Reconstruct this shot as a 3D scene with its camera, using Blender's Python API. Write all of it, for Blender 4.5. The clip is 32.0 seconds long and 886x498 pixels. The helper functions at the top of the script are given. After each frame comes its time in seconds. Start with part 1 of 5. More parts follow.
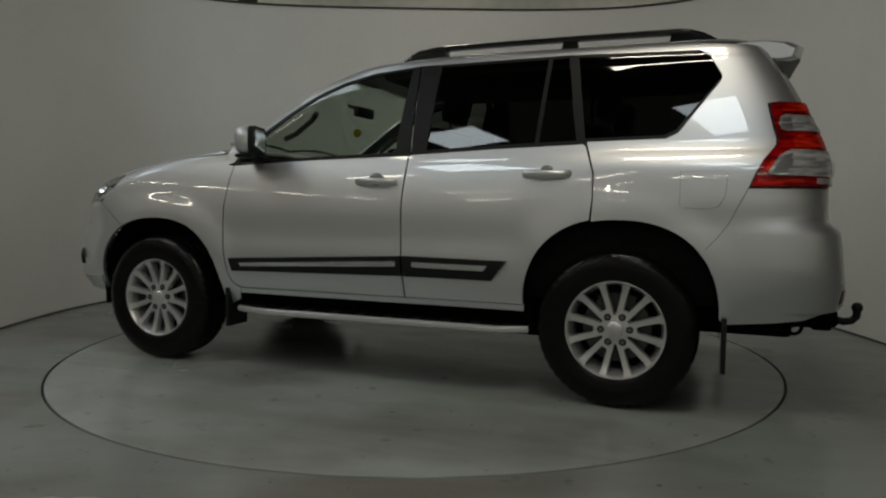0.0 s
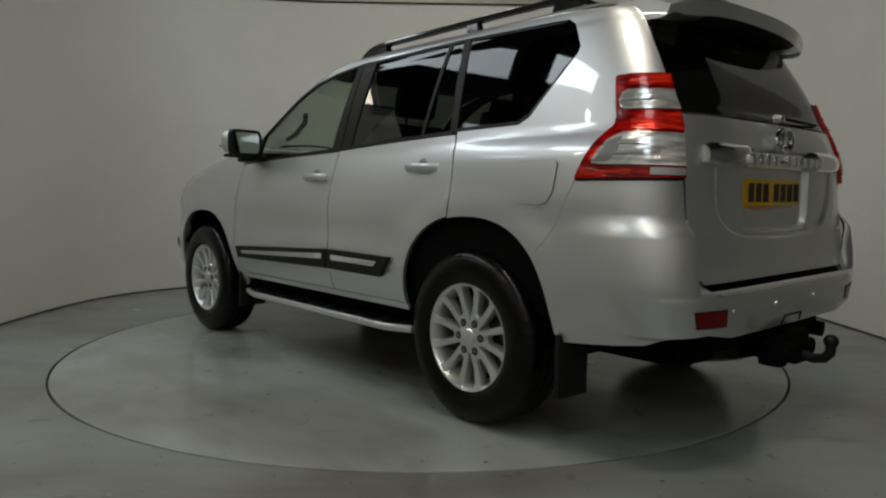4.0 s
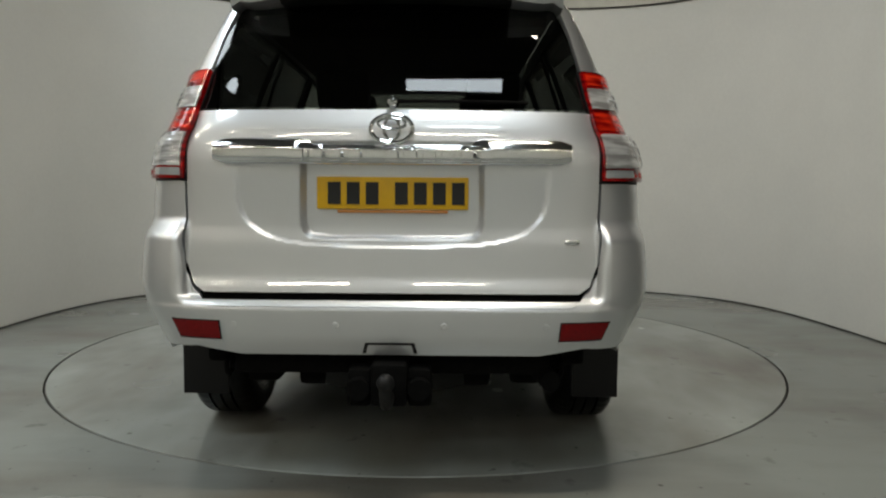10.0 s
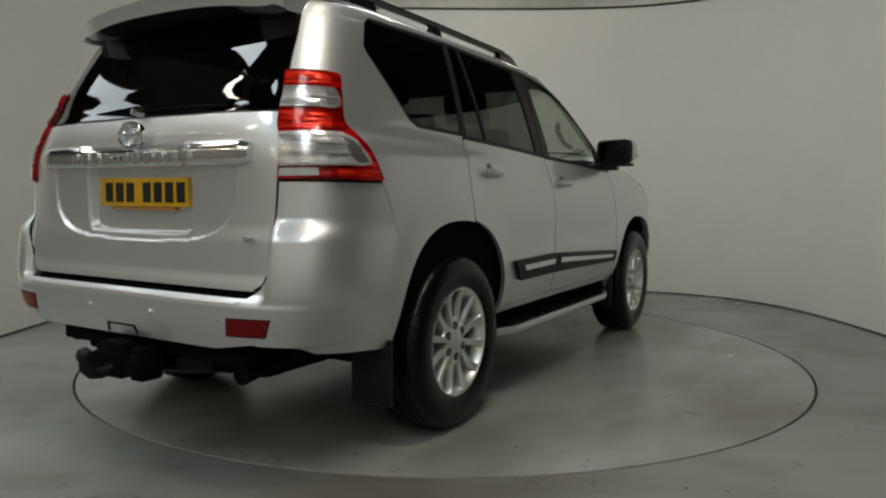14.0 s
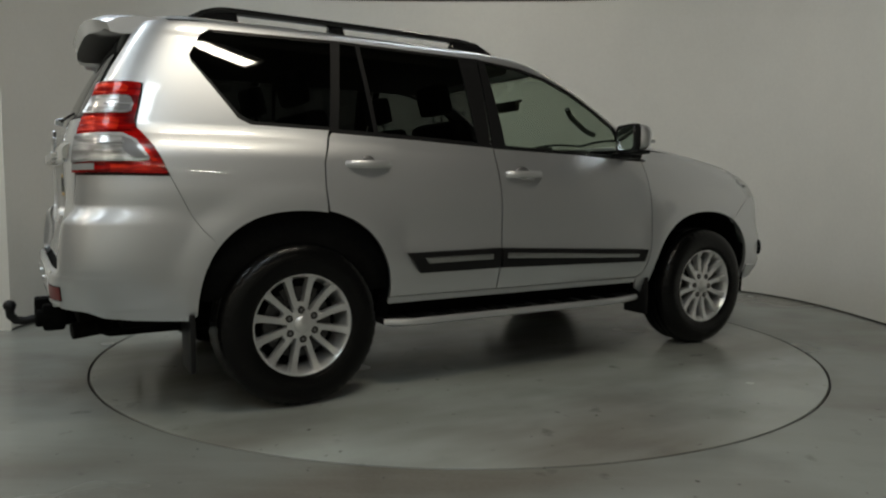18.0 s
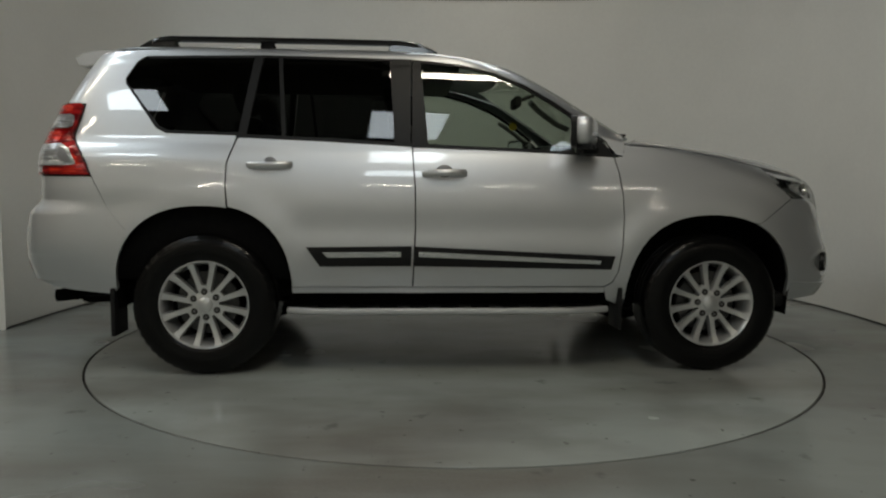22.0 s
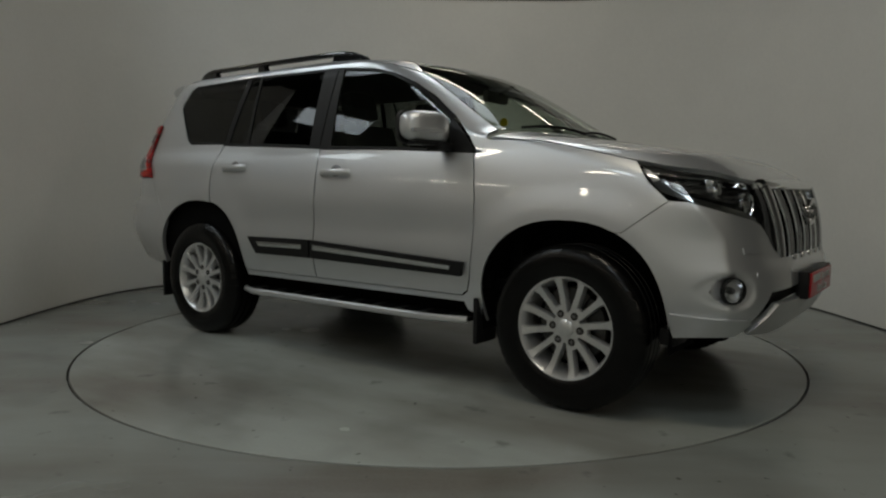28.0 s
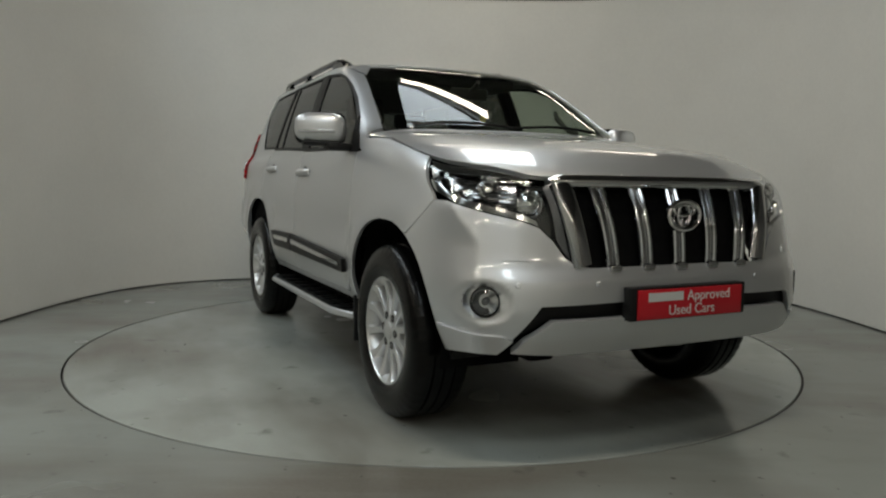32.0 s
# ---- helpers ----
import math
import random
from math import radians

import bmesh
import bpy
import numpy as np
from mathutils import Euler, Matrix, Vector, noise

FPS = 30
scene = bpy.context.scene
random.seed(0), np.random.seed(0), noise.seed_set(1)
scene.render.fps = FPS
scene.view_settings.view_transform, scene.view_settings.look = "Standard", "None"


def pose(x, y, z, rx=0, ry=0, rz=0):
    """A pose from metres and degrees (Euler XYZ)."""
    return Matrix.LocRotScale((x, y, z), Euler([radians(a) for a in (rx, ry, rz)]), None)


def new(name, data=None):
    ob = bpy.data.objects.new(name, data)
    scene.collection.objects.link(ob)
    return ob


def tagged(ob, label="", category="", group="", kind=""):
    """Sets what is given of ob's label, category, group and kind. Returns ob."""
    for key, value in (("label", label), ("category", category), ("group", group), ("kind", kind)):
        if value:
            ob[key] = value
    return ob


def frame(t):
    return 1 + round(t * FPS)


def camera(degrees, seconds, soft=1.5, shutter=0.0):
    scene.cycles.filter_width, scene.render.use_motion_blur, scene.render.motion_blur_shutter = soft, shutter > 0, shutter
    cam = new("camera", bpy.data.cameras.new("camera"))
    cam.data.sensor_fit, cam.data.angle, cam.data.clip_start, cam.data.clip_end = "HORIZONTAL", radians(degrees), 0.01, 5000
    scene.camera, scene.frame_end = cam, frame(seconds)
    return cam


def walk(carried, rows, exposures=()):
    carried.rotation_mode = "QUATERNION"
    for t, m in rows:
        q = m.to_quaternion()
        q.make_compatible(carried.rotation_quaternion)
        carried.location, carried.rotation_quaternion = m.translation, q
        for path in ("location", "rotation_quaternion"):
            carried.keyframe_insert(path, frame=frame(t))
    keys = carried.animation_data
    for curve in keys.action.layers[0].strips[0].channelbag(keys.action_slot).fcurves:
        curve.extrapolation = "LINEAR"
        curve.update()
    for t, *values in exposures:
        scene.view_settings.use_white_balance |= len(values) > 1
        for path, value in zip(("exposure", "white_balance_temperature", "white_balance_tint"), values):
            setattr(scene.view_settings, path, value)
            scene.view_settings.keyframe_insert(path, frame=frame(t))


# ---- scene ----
# ---- camera: on a tripod, nudged a little now and then ----
cam = camera(63.85, 32.0, soft=2.2, shutter=0.0)
EYE = (0.0, -4.753, 1.022)
AIM = [  # seconds, yaw, pitch, roll
    (0.0, -1.76, -4.22, 0.42), (0.5, -1.63, -4.57, 0.43), (1.0, -1.6, -4.64, 0.43), (2.0, -1.57, -4.68, 0.45),
    (2.5, -1.57, -4.63, 0.45), (4.5, -1.48, -4.54, 0.48), (5.0, -1.51, -4.36, 0.49), (5.5, -1.67, -4.18, 0.49),
    (7.0, -1.66, -4.2, 0.49), (9.0, -1.64, -4.22, 0.48), (10.0, -1.65, -4.25, 0.45), (10.5, -1.57, -4.26, 0.44),
    (11.0, -1.01, -4.26, 0.42), (11.5, -0.6, -4.21, 0.4), (12.0, 0.13, -4.2, 0.39), (12.5, 0.24, -4.25, 0.38),
    (14.0, 0.22, -4.24, 0.36), (14.5, 0.29, -4.28, 0.36), (16.5, 1.17, -4.25, 0.35), (17.0, 1.16, -4.59, 0.35),
    (17.5, 1.14, -4.87, 0.34), (19.0, 1.11, -4.84, 0.34), (19.5, 1.1, -4.83, 0.35), (20.0, 0.75, -4.84, 0.36),
    (22.0, 0.8, -4.93, 0.4), (23.0, 0.83, -4.96, 0.42), (24.5, 0.78, -4.92, 0.47), (26.5, 0.77, -4.95, 0.53),
    (27.0, 0.38, -5.02, 0.55), (27.5, -0.04, -5.0, 0.56), (28.0, -0.19, -4.95, 0.58), (28.5, -0.42, -5.01, 0.6),
    (29.0, -0.48, -5.01, 0.62), (29.5, -0.51, -4.91, 0.63), (30.5, -0.51, -4.88, 0.67), (31.5, -0.51, -4.98, 0.7),
    (32.0, -0.53, -4.98, 0.72)]
EXPOSURE = [(t, e, 7300.0, 8.0) for t, e in ((0.0, -0.3), (2.5, -0.12), (5.0, 0.28), (6.0, 0.5), (9.0, 0.68), (11.0, 0.75), (13.0, 0.6), (14.0, 0.48), (15.0, 0.55), (17.0, 0.58), (18.0, 0.32), (19.0, 0.2), (21.0, 0.16), (23.0, -0.03), (26.0, -0.2), (28.0, -0.22), (30.0, 0.06), (32.0, 0.5))]
walk(cam, [(t, pose(*EYE, 90 + p, -r, y)) for t, y, p, r in AIM], EXPOSURE)

# ---- light: a daylit, tube-lit workshop, open above the bay ----
world = bpy.data.worlds.new("workshop_air")
world.use_nodes = True
scene.world = world
wn = world.node_tree.nodes
sky = world.node_tree.nodes.new("ShaderNodeTexSky")
sky.sky_type, sky.sun_disc, sky.sun_elevation, sky.sun_rotation = "NISHITA", False, radians(35), radians(200)
world.node_tree.links.new(sky.outputs[0], wn["Background"].inputs[0])
wn["Background"].inputs[1].default_value = 0.1


def strip_light(name, x, y, z, length, watts, turn=0.0, width=0.2, colour=(1.0, 0.95, 0.86)):
    data = bpy.data.lights.new(name, "AREA")
    data.shape, data.size, data.size_y, data.energy, data.color = "RECTANGLE", length, width, watts, colour
    ob = new(name, data)
    ob.matrix_basis = pose(x, y, z, 0, 0, turn)
    return ob


# the three at y 4.25 are added to brighten the north wall
TUBES = [(0.45, -2.85, 32, 0), (-4.75, -2.15, 15, 0), (-5.0, -4.5, 12, 0), (-4.85, 1.55, 8, 0), (0.45, 1.5, 10, 0), (-2.4, 4.25, 6, 0), (0.2, 4.25, 6, 0), (2.8, 4.25, 6, 0),
         (-6.0, -7.7, 9, 0), (-3.6, -7.7, 9, 0)] + [(-7.2 + 2.4 * i, -10.0, 15, 0) for i in range(7)] + [(-10.0, -3.2 - 1.8 * i, 12, 90) for i in range(4)]
for tx, ty, tw, turn in TUBES:
    strip_light("tube_glow", tx, ty, 4.32, 1.4, tw, turn, 0.1 if ty < -7 or tx < -9 else 0.16)
SKYLIGHTS = [(-3.3, -4.3, 1.0, 0.8, 22), (0.1, -5.05, 0.95, 1.3, 28), (-3.55, -1.5, 0.9, 1.2, 26), (-3.6, 0.6, 0.9, 2.0, 26), (0.45, 0.95, 1.6, 1.0, 20), (-6.8, -0.4, 1.0, 1.15, 15), (0.15, -7.6, 1.0, 1.15, 22)]
for tx, ty, wide, deep, watts in SKYLIGHTS:
    strip_light("daylight", tx, ty, 4.62, wide, watts, 0, deep, (0.72, 0.85, 1.0))

# ---- materials ----
def material(name, colour, rough=0.5, metal=0.0, coat=0.0, grain=0.0, scale=20.0, bump=0.0, big=0.0, emit=0.0, trans=0.0, ior=1.45, coat_rough=0.03, rough_var=0.0, spec=0.5):
    m = bpy.data.materials.new(name)
    m.use_nodes = True
    nt = m.node_tree
    b = nt.nodes["Principled BSDF"]
    b.inputs["Base Color"].default_value = (*colour, 1)
    b.inputs["Roughness"].default_value = rough
    b.inputs["Metallic"].default_value = metal
    b.inputs["Specular IOR Level"].default_value = spec
    b.inputs["Coat Weight"].default_value = coat
    b.inputs["Coat Roughness"].default_value = coat_rough
    b.inputs["Transmission Weight"].default_value = trans
    b.inputs["IOR"].default_value = ior
    if emit:
        b.inputs["Emission Color"].default_value = (*colour, 1)
        b.inputs["Emission Strength"].default_value = emit
    if grain or big or bump or rough_var:
        tc = nt.nodes.new("ShaderNodeTexCoord")
        n1 = nt.nodes.new("ShaderNodeTexNoise")
        n1.inputs["Scale"].default_value, n1.inputs["Detail"].default_value = scale, 5
        n2 = nt.nodes.new("ShaderNodeTexNoise")
        n2.inputs["Scale"].default_value, n2.inputs["Detail"].default_value = scale * 0.07, 6
        for n in (n1, n2):
            nt.links.new(tc.outputs["Object"], n.inputs["Vector"])
        mul = None
        for n, amount in ((n1, grain), (n2, big)):
            if not amount:
                continue
            r = nt.nodes.new("ShaderNodeMapRange")
            r.inputs["From Min"].default_value, r.inputs["From Max"].default_value = 0.3, 0.7
            r.inputs["To Min"].default_value, r.inputs["To Max"].default_value = 1 - amount, 1 + amount
            nt.links.new(n.outputs["Fac"], r.inputs["Value"])
            mix = nt.nodes.new("ShaderNodeVectorMath")
            mix.operation = "SCALE"
            if mul is None:
                mix.inputs[0].default_value = colour
            else:
                nt.links.new(mul.outputs[0], mix.inputs[0])
            nt.links.new(r.outputs[0], mix.inputs["Scale"])
            mul = mix
        if mul is not None:
            nt.links.new(mul.outputs[0], b.inputs["Base Color"])
        if bump:
            bp = nt.nodes.new("ShaderNodeBump")
            bp.inputs["Strength"].default_value, bp.inputs["Distance"].default_value = bump, 0.002
            nt.links.new(n1.outputs["Fac"], bp.inputs["Height"])
            nt.links.new(bp.outputs[0], b.inputs["Normal"])
        if rough_var:
            r = nt.nodes.new("ShaderNodeMapRange")
            r.inputs["From Min"].default_value, r.inputs["From Max"].default_value = 0.3, 0.7
            r.inputs["To Min"].default_value, r.inputs["To Max"].default_value = rough - rough_var, rough + rough_var
            nt.links.new(n2.outputs["Fac"], r.inputs["Value"])
            nt.links.new(r.outputs[0], b.inputs["Roughness"])
    return m


def floor_material(name, colour, seed):
    """Painted concrete: patchy roller marks, brown scuffs, dark specks, uneven gloss."""
    m = material(name, colour, 0.38)
    nt = m.node_tree
    b = nt.nodes["Principled BSDF"]
    tc = nt.nodes.new("ShaderNodeTexCoord")
    mp = nt.nodes.new("ShaderNodeMapping")
    mp.inputs["Location"].default_value = (seed, seed * 0.7, 0)
    nt.links.new(tc.outputs["Object"], mp.inputs["Vector"])

    def noise_node(scale, detail, low, high, a, z, stretch=None):
        n = nt.nodes.new("ShaderNodeTexNoise")
        n.inputs["Scale"].default_value, n.inputs["Detail"].default_value = scale, detail
        if stretch:
            s = nt.nodes.new("ShaderNodeMapping")
            s.inputs["Scale"].default_value = stretch
            nt.links.new(mp.outputs[0], s.inputs["Vector"])
            nt.links.new(s.outputs[0], n.inputs["Vector"])
        else:
            nt.links.new(mp.outputs[0], n.inputs["Vector"])
        r = nt.nodes.new("ShaderNodeMapRange")
        for k, v in zip(("From Min", "From Max", "To Min", "To Max"), (low, high, a, z)):
            r.inputs[k].default_value = v
        nt.links.new(n.outputs["Fac"], r.inputs["Value"])
        return r.outputs[0]

    def blend(kind, fac, a, bcol):
        mx = nt.nodes.new("ShaderNodeMix")
        mx.data_type, mx.blend_type = "RGBA", kind
        nt.links.new(fac, mx.inputs["Factor"])
        if isinstance(a, tuple):
            mx.inputs["A"].default_value = (*a, 1)
            mx.inputs[6].default_value = (*a, 1)
        else:
            nt.links.new(a, mx.inputs[6])
        mx.inputs[7].default_value = (*bcol, 1)
        return mx.outputs[2]

    c = blend("MIX", noise_node(0.7, 1, 0.30, 0.75, 0, 0.5), colour, tuple(v * 0.78 for v in colour))
    c = blend("MIX", noise_node(0.5, 4, 0.42, 0.68, 0, 0.75, (1.0, 2.2, 1)), c, (0.125, 0.104, 0.082))
    c = blend("MIX", noise_node(2.0, 8, 0.52, 0.90, 0, 0.5), c, (0.085, 0.08, 0.075))
    c = blend("MIX", noise_node(6.0, 5, 0.66, 0.78, 0, 0.6), c, (0.05, 0.048, 0.044))
    c = blend("MIX", noise_node(60.0, 3, 0.35, 0.7, 0, 0.10), c, (0.25, 0.27, 0.255))
    c = blend("MIX", noise_node(17.0, 2, 0.71, 0.76, 0, 0.7), c, (0.06, 0.055, 0.05))
    c = blend("MIX", noise_node(1.3, 2, 0.50, 0.85, 0, 0.12, (1, 9, 1)), c, (0.36, 0.38, 0.37))
    nt.links.new(c, b.inputs["Base Color"])
    nt.links.new(noise_node(1.6, 2, 0.3, 0.7, 0.16, 0.28), b.inputs["Roughness"])
    bp = nt.nodes.new("ShaderNodeBump")
    bp.inputs["Strength"].default_value, bp.inputs["Distance"].default_value = 0.06, 0.002
    nt.links.new(noise_node(45.0, 4, 0.2, 0.8, 0, 1), bp.inputs["Height"])
    nt.links.new(bp.outputs[0], b.inputs["Normal"])
    return m


M = dict(
    paint=material("silver_metallic_paint", (0.72, 0.735, 0.755), 0.44, 0.9, 1.0, 0.06, 900, 0.0, coat_rough=0.012),
    silver=material("satin_silver", (0.66, 0.67, 0.68), 0.36, 0.7, 0.3, 0.04, 300),
    # chrome coloured darker for the shade the grille stands in
    shaded_chrome=material("chrome_in_shade", (0.50, 0.505, 0.515), 0.12, 1.0),
    chrome=material("chrome", (0.82, 0.83, 0.84), 0.11, 1.0),
    alloy=material("machined_alloy", (0.68, 0.685, 0.685), 0.32, 0.75, 0.5, 0.05, 120),
    alloy_dark=material("shaded_alloy", (0.20, 0.20, 0.205), 0.45, 0.7),
    black=material("black_plastic", (0.009, 0.009, 0.0095), 0.45, 0, 0, 0.2, 250, 0.1, spec=0.3),
    gloss=material("gloss_black", (0.010, 0.010, 0.011), 0.12, 0, 0.5),
    rubber=material("tyre_rubber", (0.003, 0.003, 0.003), 0.24, 0, 0, 0.2, 90, 0.1, spec=0.26),
    under=material("underbody_black", (0.004, 0.004, 0.004), 0.85, 0, 0, 0.3, 40, spec=0.08),
    reddark=material("dark_red_reflector", (0.20, 0.003, 0.005), 0.35, 0.3, 0.25, 0.3, 200, spec=0.2),
    lens=material("clear_lamp_lens", (0.60, 0.61, 0.62), 0.15, 0.5, 1.0, 0.12, 400),
    amber=material("amber_lens", (0.5, 0.2, 0.05), 0.15, 0, 1.0),
    yellow=material("yellow_plate", (0.75, 0.42, 0.012), 0.35, 0, 0.3, 0.03, 50),
    white=material("white_plastic", (0.62, 0.62, 0.6), 0.4),
    ink=material("black_ink", (0.012, 0.012, 0.012), 0.5),
    signred=material("red_sign", (0.50, 0.012, 0.022), 0.35, 0, 0.3),
    brake=material("brake_disc_steel", (0.09, 0.09, 0.09), 0.45, 0.9, 0, 0.2, 60),
    fabric=material("dark_leather", (0.030, 0.029, 0.028), 0.5, 0, 0, 0.2, 120, 0.2),
    trimgrey=material("grey_cabin_trim", (0.11, 0.108, 0.10), 0.7, 0, 0, 0.1, 90),
    wall=material("white_wall_paint", (0.80, 0.785, 0.745), 0.7, 0, 0, 0.015, 30, 0.04, 0.02),
    dark=material("dark_trim", (0.03, 0.028, 0.025), 0.6),
    northsheet=material("pale_roof_sheeting", (0.68, 0.71, 0.69), 0.7, 0, 0, 0.08, 6),
    steel=material("galvanised_sheet", (0.30, 0.31, 0.30), 0.5, 0.4, 0, 0.1, 20),
    shed=material("workshop_sheeting", (0.32, 0.32, 0.31), 0.8, 0, 0, 0.1, 8),
    roof=material("dark_roof_sheeting", (0.07, 0.07, 0.068), 0.8, 0, 0, 0.1, 8),
    yellowdot=material("yellow_disc", (0.5, 0.38, 0.02), 0.5),
)


M["paint"].node_tree.nodes["Principled BSDF"].inputs["Coat IOR"].default_value = 1.7


def faceted(name, colour, dark, rough, metal, size, depth, coat=0.6):
    """Moulded lamp plastic: flat horizontal flutes, light and dark reflections coloured in as patches."""
    m = material(name, colour, rough, metal, coat, spec=0.22)
    nt = m.node_tree
    tc = nt.nodes.new("ShaderNodeTexCoord")
    mp = nt.nodes.new("ShaderNodeMapping")
    mp.inputs["Scale"].default_value = (0.22, 0.22, 1.5)
    nt.links.new(tc.outputs["Object"], mp.inputs["Vector"])
    v = nt.nodes.new("ShaderNodeTexVoronoi")
    v.feature, v.inputs["Scale"].default_value = "F1", 1.0 / size
    nt.links.new(mp.outputs[0], v.inputs["Vector"])
    bp = nt.nodes.new("ShaderNodeBump")
    bp.inputs["Strength"].default_value, bp.inputs["Distance"].default_value = depth, size * 0.4
    nt.links.new(v.outputs["Distance"], bp.inputs["Height"])
    nt.links.new(bp.outputs[0], nt.nodes["Principled BSDF"].inputs["Normal"])
    n = nt.nodes.new("ShaderNodeTexNoise")
    n.inputs["Scale"].default_value, n.inputs["Detail"].default_value = 38.0, 3
    nt.links.new(mp.outputs[0], n.inputs["Vector"])
    r = nt.nodes.new("ShaderNodeMapRange")
    r.inputs["From Min"].default_value, r.inputs["From Max"].default_value = 0.40, 0.62
    nt.links.new(n.outputs["Fac"], r.inputs["Value"])
    # noise colours in the bright and dark reflections of the moulding
    mx = nt.nodes.new("ShaderNodeMix")
    mx.data_type = "RGBA"
    mx.inputs[6].default_value, mx.inputs[7].default_value = (*dark, 1), (*colour, 1)
    nt.links.new(r.outputs[0], mx.inputs["Factor"])
    nt.links.new(mx.outputs[2], nt.nodes["Principled BSDF"].inputs["Base Color"])
    return m


M["facet"] = faceted("fluted_lamp_reflector", (0.84, 0.84, 0.84), (0.42, 0.41, 0.41), 0.2, 0.5, 0.016, 0.2)
M["bowl"] = faceted("chromed_lamp_bowl", (0.42, 0.42, 0.43), (0.02, 0.02, 0.02), 0.10, 0.95, 0.03, 0.5)
M["red"] = faceted("red_lamp_lens", (0.92, 0.035, 0.012), (0.30, 0.002, 0.002), 0.22, 0.25, 0.016, 0.3, 0.5)
M["reddeep"] = faceted("deep_red_lamp_lens", (0.48, 0.005, 0.005), (0.14, 0.001, 0.002), 0.20, 0.15, 0.012, 0.15, 0.5)


def glass(name, tint, gloss_rough=0.02):
    """Thin tinted sheet: part seen through, part mirror."""
    m = bpy.data.materials.new(name)
    m.use_nodes = True
    nt = m.node_tree
    nt.nodes.remove(nt.nodes["Principled BSDF"])
    t = nt.nodes.new("ShaderNodeBsdfTransparent")
    t.inputs[0].default_value = (*tint, 1)
    g = nt.nodes.new("ShaderNodeBsdfGlossy")
    g.inputs["Roughness"].default_value = gloss_rough
    lw = nt.nodes.new("ShaderNodeLayerWeight")
    lw.inputs[0].default_value = 0.5
    pw = nt.nodes.new("ShaderNodeMath")
    pw.operation = "POWER"
    pw.inputs[1].default_value = 5.0
    nt.links.new(lw.outputs["Facing"], pw.inputs[0])
    f = nt.nodes.new("ShaderNodeMapRange")
    f.inputs["To Min"].default_value, f.inputs["To Max"].default_value = 0.055, 1.0
    nt.links.new(pw.outputs[0], f.inputs["Value"])
    mx = nt.nodes.new("ShaderNodeMixShader")
    nt.links.new(f.outputs[0], mx.inputs[0])
    nt.links.new(t.outputs[0], mx.inputs[1])
    nt.links.new(g.outputs[0], mx.inputs[2])
    nt.links.new(mx.outputs[0], nt.nodes["Material Output"].inputs[0])
    return m


M["clear"] = glass("green_tinted_glass", (0.62, 0.68, 0.62))
M["privacy"] = glass("privacy_glass", (0.10, 0.105, 0.10))
M["floor"] = floor_material("painted_concrete_floor", (0.268, 0.290, 0.272), 3.1)
M["table"] = floor_material("painted_turntable_deck", (0.385, 0.414, 0.39), 11.7)


# ---- mesh helpers ----
def finish(name, bm, mat, smooth=35.0):
    """bmesh to mesh; panels of the car's skin take the skin's own smooth normals."""
    kn, kf = bm.verts.layers.float_vector.get("skin_n"), bm.faces.layers.int.get("skin_f")
    split = None
    if kn is not None and kf is not None:
        bm.normal_update()
        split = []
        for f in bm.faces:
            for v in f.verts:
                n = v[kn] if f[kf] else f.normal
                split.append(n.normalized() if n.length > 1e-6 else f.normal.copy())
    me = bpy.data.meshes.new(name)
    bm.to_mesh(me)
    bm.free()
    me.materials.append(mat)
    if smooth:
        for p in me.polygons:
            p.use_smooth = True
        if split is None:
            me.set_sharp_from_angle(angle=radians(smooth))
        else:
            me.normals_split_custom_set(split)
    return me


def part(name, bm, mat, parent=None, label="", smooth=35.0):
    ob = new(name, finish(name, bm, mat, smooth))
    ob.parent = parent
    if label:
        ob["label"] = label
    return ob


def box(bm, x0, x1, y0, y1, z0, z1, bevel=0.0, m=None):
    got = bmesh.ops.create_cube(bm, size=1.0)["verts"]
    for v in got:
        v.co = Vector((x0 if v.co.x < 0 else x1, y0 if v.co.y < 0 else y1, z0 if v.co.z < 0 else z1))
    if bevel:
        es = list({e for v in got for e in v.link_edges})
        r = bmesh.ops.bevel(bm, geom=es, offset=bevel, segments=2, affect="EDGES", profile=0.6)
        got = list({v for f in r["faces"] for v in f.verts} | {v for v in got if v.is_valid})
    if m is not None:
        bmesh.ops.transform(bm, matrix=m, verts=got)
    return got


def lathe(bm, profile, segments=48, axis="y", closed=False):
    """Turns (radius, along) points round an axis."""
    rings = []
    for i in range(segments):
        a = 2 * math.pi * i / segments
        ring = []
        for r, h in profile:
            c, s = r * math.cos(a), r * math.sin(a)
            ring.append(bm.verts.new((c, h, s) if axis == "y" else (c, s, h) if axis == "z" else (h, c, s)))
        rings.append(ring)
    n = len(profile)
    for i in range(segments):
        p, q = rings[i], rings[(i + 1) % segments]
        for j in range(n if closed else n - 1):
            k = (j + 1) % n
            bm.faces.new((p[j], q[j], q[k], p[k]))
    bmesh.ops.recalc_face_normals(bm, faces=bm.faces)


